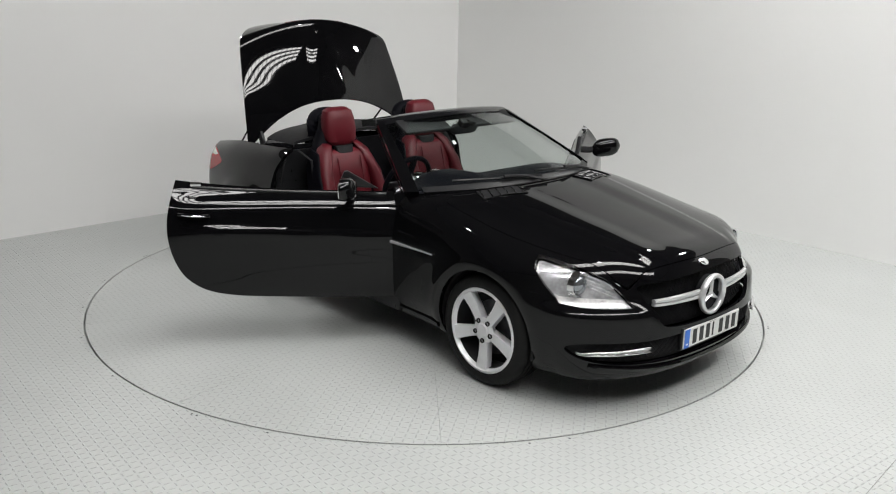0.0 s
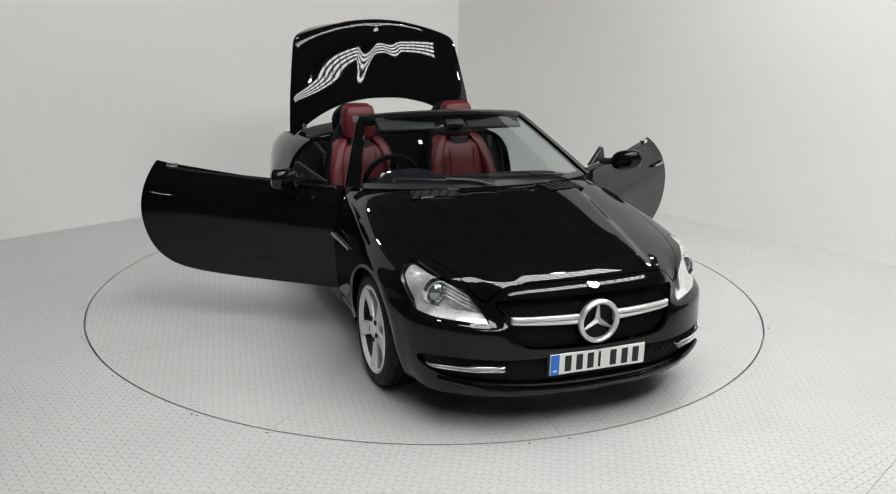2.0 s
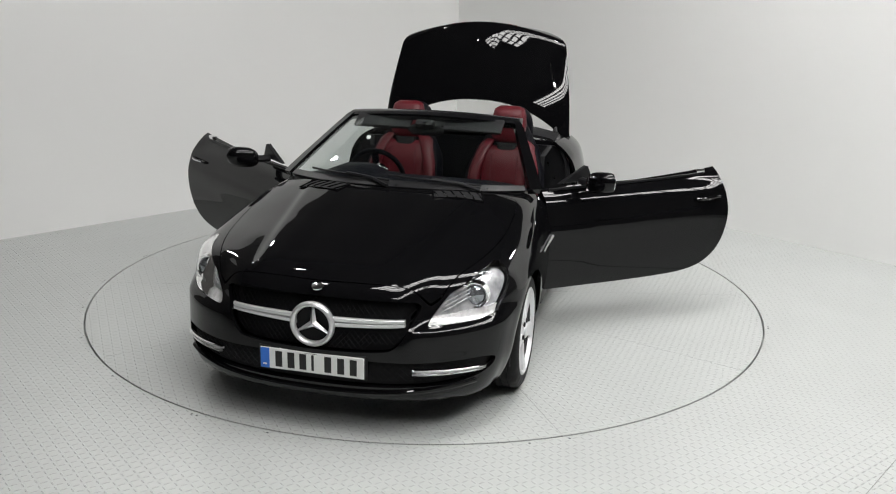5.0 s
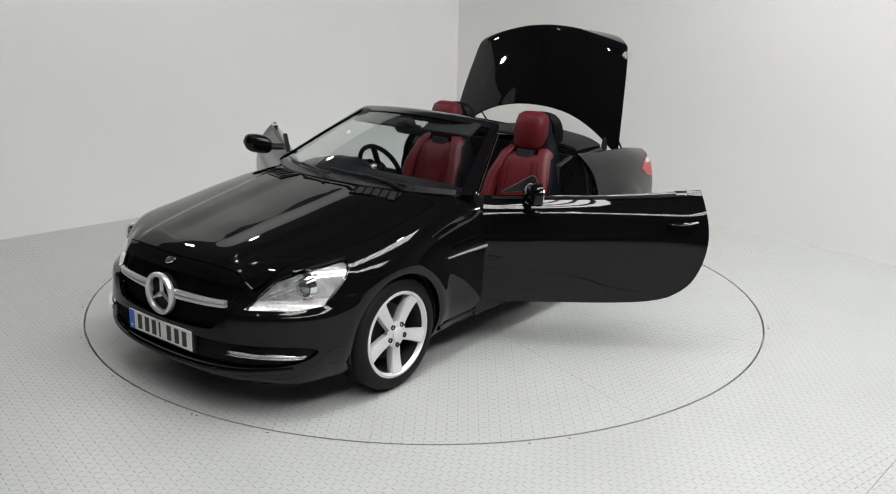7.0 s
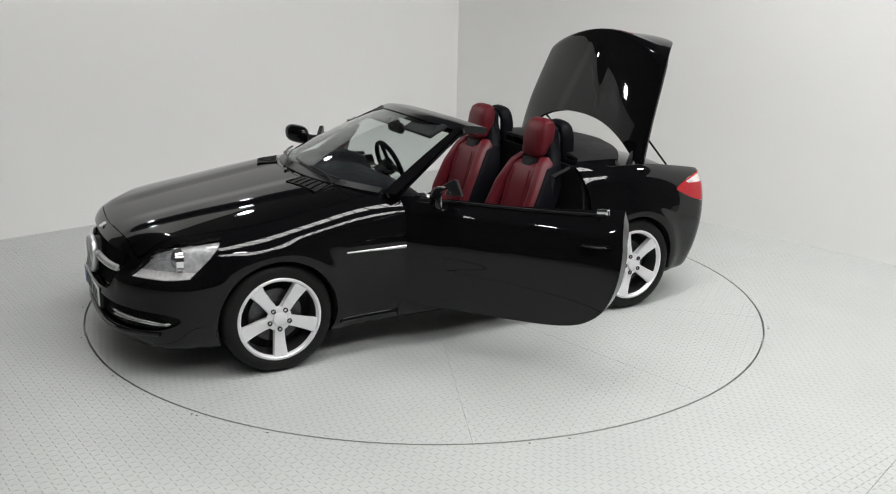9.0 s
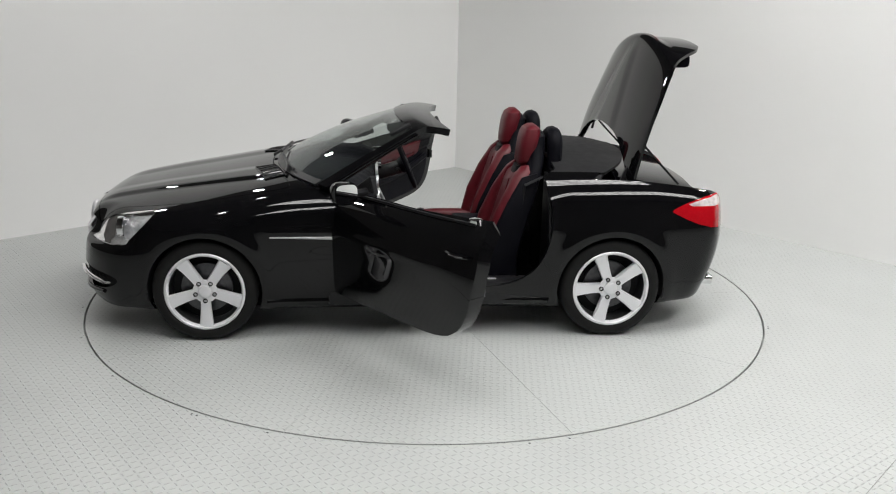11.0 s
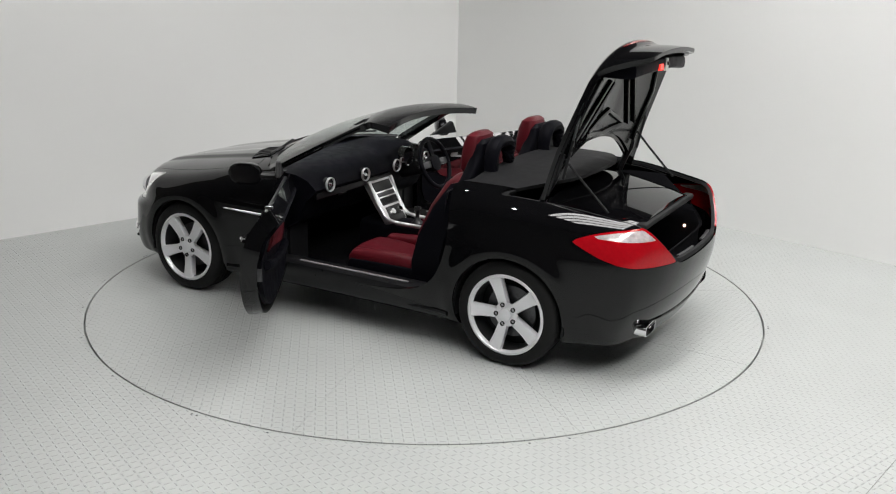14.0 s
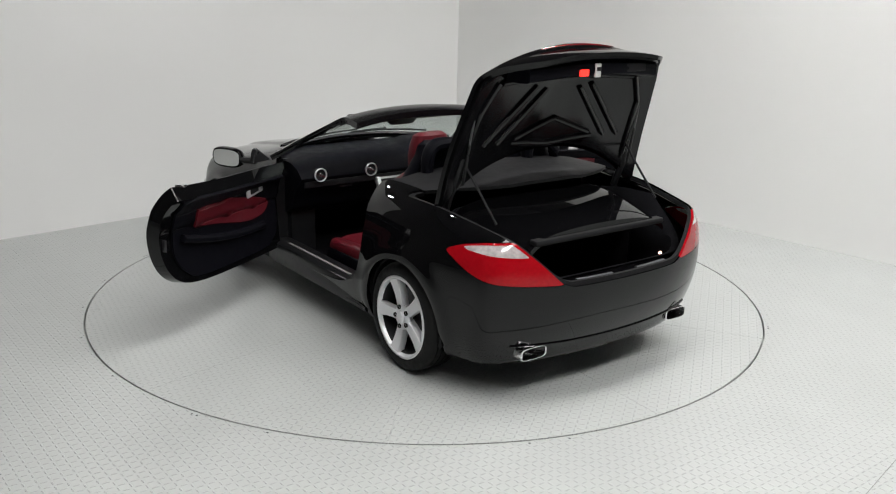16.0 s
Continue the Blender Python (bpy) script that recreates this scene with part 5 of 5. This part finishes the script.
# ---- seats ----
def seat(y):
    bm = bmesh.new()
    cushion(bm, [((-0.575, y, 0.27), 0.265, 0.085, 0), ((-0.605, y, 0.45), 0.272, 0.10, 12), ((-0.668, y, 0.70), 0.272, 0.10, 15), ((-0.73, y, 0.88), 0.25, 0.085, 16), ((-0.782, y, 1.0), 0.18, 0.06, 14), ((-0.80, y, 1.10), 0.125, 0.05, 10), ((-0.805, y, 1.17), 0.11, 0.045, 8), ((-0.805, y, 1.195), 0.08, 0.03, 8)])
    st = part("seat", bm, M_LEATHER, car, "red leather bucket seat with a black shell", smooth=True)
    bm = bmesh.new()
    cushion(bm, [((-0.535, y, 0.36), 0.165, 0.05, 8), ((-0.55, y, 0.45), 0.17, 0.06, 12), ((-0.60, y, 0.62), 0.165, 0.06, 15), ((-0.655, y, 0.82), 0.17, 0.06, 15), ((-0.69, y, 0.93), 0.165, 0.05, 14), ((-0.70, y, 0.955), 0.13, 0.03, 14)], power=4)
    part("backrest", bm, M_RED, st, "red leather backrest panel", smooth=True)
    for s in (1, -1):
        bm = bmesh.new()
        cushion(bm, [((-0.53, y + s * 0.215, 0.36), 0.04, 0.07, 8), ((-0.53, y + s * 0.222, 0.46), 0.045, 0.09, 12), ((-0.575, y + s * 0.222, 0.64), 0.048, 0.095, 15), ((-0.645, y + s * 0.205, 0.82), 0.048, 0.085, 16), ((-0.70, y + s * 0.155, 0.955), 0.045, 0.06, 16), ((-0.72, y + s * 0.12, 0.995), 0.03, 0.03, 16)], 18, 2.6)
        part("bolster", bm, M_RED, st, "red leather side bolster", smooth=True)
        bm = bmesh.new()
        cushion(bm, [((0.04, y + s * 0.205, 0.36), 0.03, 0.03, 90), ((0.0, y + s * 0.21, 0.375), 0.05, 0.055, 92), ((-0.25, y + s * 0.215, 0.385), 0.052, 0.065, 90), ((-0.50, y + s * 0.215, 0.38), 0.05, 0.07, 88)], 18, 2.6)
        part("cushion_bolster", bm, M_RED, st, "red leather cushion bolster", smooth=True)
    for s in (1, -1):
        bm = bmesh.new()
        cushion(bm, [((-0.57, y + s * 0.268, 0.25), 0.012, 0.10, 8), ((-0.565, y + s * 0.278, 0.46), 0.013, 0.105, 12), ((-0.612, y + s * 0.278, 0.64), 0.014, 0.105, 15), ((-0.685, y + s * 0.258, 0.82), 0.014, 0.09, 16), ((-0.735, y + s * 0.205, 0.95), 0.014, 0.05, 16)], 16, 3)
        part("shell_side", bm, M_LEATHER, st, "black side of the seat shell", smooth=True)
        bm = bmesh.new()
        cushion(bm, [((0.03, y + s * 0.250, 0.30), 0.014, 0.05, 90), ((0.0, y + s * 0.264, 0.30), 0.014, 0.075, 90), ((-0.30, y + s * 0.272, 0.30), 0.014, 0.085, 90), ((-0.56, y + s * 0.272, 0.30), 0.014, 0.085, 90)], 16, 3)
        part("cushion_side", bm, M_LEATHER, st, "black side of the seat cushion", smooth=True)
    bm = bmesh.new()
    cushion(bm, [((-0.725, y, 0.985), 0.085, 0.03, 12), ((-0.735, y, 1.02), 0.118, 0.058, 10), ((-0.75, y, 1.10), 0.128, 0.066, 8), ((-0.76, y, 1.17), 0.120, 0.066, 6), ((-0.765, y, 1.215), 0.108, 0.052, 4), ((-0.768, y, 1.235), 0.075, 0.025, 4)], power=3.2)
    part("headrest", bm, M_RED, st, "red leather head restraint", smooth=True)
    bm = bmesh.new()
    cushion(bm, [((-0.685, y, 0.94), 0.07, 0.03, 14), ((-0.70, y, 0.985), 0.075, 0.03, 14)], 18)
    part("headrest_slot", bm, M_MATT, st)
    bm = bmesh.new()
    cushion(bm, [((0.055, y, 0.36), 0.15, 0.03, 90), ((0.035, y, 0.37), 0.165, 0.055, 92), ((-0.10, y, 0.365), 0.165, 0.06, 92), ((-0.30, y, 0.345), 0.165, 0.06, 94), ((-0.52, y, 0.33), 0.16, 0.06, 92)], power=4)
    part("seat_cushion", bm, M_RED, st, "red leather seat cushion", smooth=True)
    bm = bmesh.new()
    box(bm, -0.55, 0.0, y - 0.24, y + 0.24, 0.215, 0.32, 0.02)
    part("seat_base", bm, M_SATIN, st, "black seat base", smooth=True)
    for k in (-1, 1):
        bm = bmesh.new()
        tube(bm, [(x + 0.058, y + k * 0.095, z) for x, z in ((-0.55, 0.46), (-0.60, 0.62), (-0.655, 0.80), (-0.685, 0.91))], 0.004, 5)
        part("seam", bm, M_RED, st, smooth=True)
    bm = bmesh.new()
    sgn = 1 if y > 0 else -1
    box(bm, -0.004, 0.004, -0.012, 0.012, -0.016, 0.016, 0.002, pose(-0.66, sgn * 0.565, 0.92, 0, -15, 0))
    part("belt_tag", bm, M_PLATE, st, "small white tag on the seat")
    # roll hoop behind the seat
    bm = bmesh.new()
    pts = []
    for k in range(17):
        a = math.pi * k / 16
        pts.append((-0.905, y + 0.115 * math.copysign(abs(math.cos(a)) ** 0.6, math.cos(a)), 1.0 + 0.185 * math.sin(a) ** 0.6))
    pts = [(-0.93, y + 0.145, 0.92)] + pts + [(-0.93, y - 0.145, 0.92)]
    tube(bm, pts, 0.048, 10, flat=0.8)
    part("roll_hoop", bm, M_LEATHER, car, "padded black roll hoop", smooth=True)
    sy = 1 if y > 0 else -1
    bm = bmesh.new()
    tube(bm, [(-0.80, y + sy * 0.30, 0.96), (-0.70, y + sy * 0.262, 0.90), (-0.66, y + sy * 0.262, 0.62), (-0.62, y + sy * 0.27, 0.38)], 0.018, 6, flat=0.25)
    part("seat_belt", bm, M_MATT, car, "black seat belt", smooth=True)


seat(0.38)
seat(-0.38)

# ---- the gridded strip lights and the round lamps above the place ----
def strip_light(across, first, last):
    """A long light under the ceiling, with a grid of thin bars under its glowing sheet."""
    long, half, p = last - first, STRIP_W / 2, strip_place(across, first, last)
    light = tagged(new("strip_light"), "long gridded strip light under the hall ceiling", "strip light", "strip lights")
    light.matrix_basis = pose(p.x, p.y, STRIP_Z - 0.05, 0, 0, STRIP_TURN)
    count = round(long / 0.32)
    for k in range(count + 1):
        bm = bmesh.new()
        x = -long / 2 + long * k / count
        box(bm, x - 0.018, x + 0.018, -half, half, -0.012, 0.012)
        part("cross_bar", bm, M_DARKWALL, light)
    for k in range(5):
        bm = bmesh.new()
        y = half * (k - 2) / 2
        box(bm, -long / 2, long / 2, y - 0.045, y + 0.045, -0.02, 0.02)
        part("long_bar", bm, M_DARKWALL, light)
    bm = bmesh.new()
    box(bm, -long / 2 - 0.03, long / 2 + 0.03, -half - 0.04, half + 0.04, 0.06, 0.12, 0.01)
    part("housing", bm, M_DARKWALL, light)
    for hx in (-long / 2 + 0.3, long / 2 - 0.3):
        bm = bmesh.new()
        tube(bm, [(hx, 0, 0.11), (hx, 0, 0.53)], 0.012, 6)
        part("hanger_rod", bm, M_DARKWALL, light)


for across, first, last, power in STRIPS:
    strip_light(across, first, last)
for lx, ly in LAMPS:
    bm = bmesh.new()
    lathe(bm, [(0.0, 0.11), (0.02, 0.13), (0.25, 0.10), (0.44, 0.05), (0.44, 0.03), (0.24, 0.08), (0.02, 0.115)], 24, "z", closed=True)
    lamp = tagged(part("hall_lamp", bm, M_DARKWALL, None, smooth=True), "round grey hall lamp hanging from the ceiling", "lamp", "hall lamps")
    lamp.location = (lx, ly, 6.06)
for eye in SPOTS:
    lamp = tagged(new("wall_spot"), "small round grey spotlight over the wall top", "spotlight", "wall spotlights")
    lamp.matrix_basis = look(eye, (0, 0, 0.6))
    bm = bmesh.new()
    lathe(bm, [(-0.02, 0.075), (-0.02, 0.085), (0.10, 0.07), (0.13, 0.03), (0.13, 0.02), (0.09, 0.06), (0.004, 0.075)], 20, "z", closed=True)
    part("lamp_hood", bm, M_DARKWALL, lamp, smooth=True)
    bm = bmesh.new()
    out = Vector((eye[0], eye[1], 0)).normalized()
    pts = [Vector(eye) + out * 0.12 + Vector((0, 0, 0.04)), Vector(eye) + out * 0.5 + Vector((0, 0, 0.02)), Vector(eye) + out * 0.75 - Vector((0, 0, 0.12))]
    tube(bm, [lamp.matrix_basis.inverted() @ q for q in pts], 0.012, 8)
    part("lamp_arm", bm, M_DARKWALL, lamp, smooth=True)


def motions():
    """The table and the car on it turn as one."""
    walk(turntable, [(t, pose(0, 0, 0, 0, 0, a)) for t, a in TURN])
    rows = []
    for t, a in TURN:
        p = pose(0, 0, 0, 0, 0, a) @ CAR_OFF
        rows.append((t, pose(p.x, p.y, 0.003, 0, 0, a)))
    walk(car, rows)


motions()
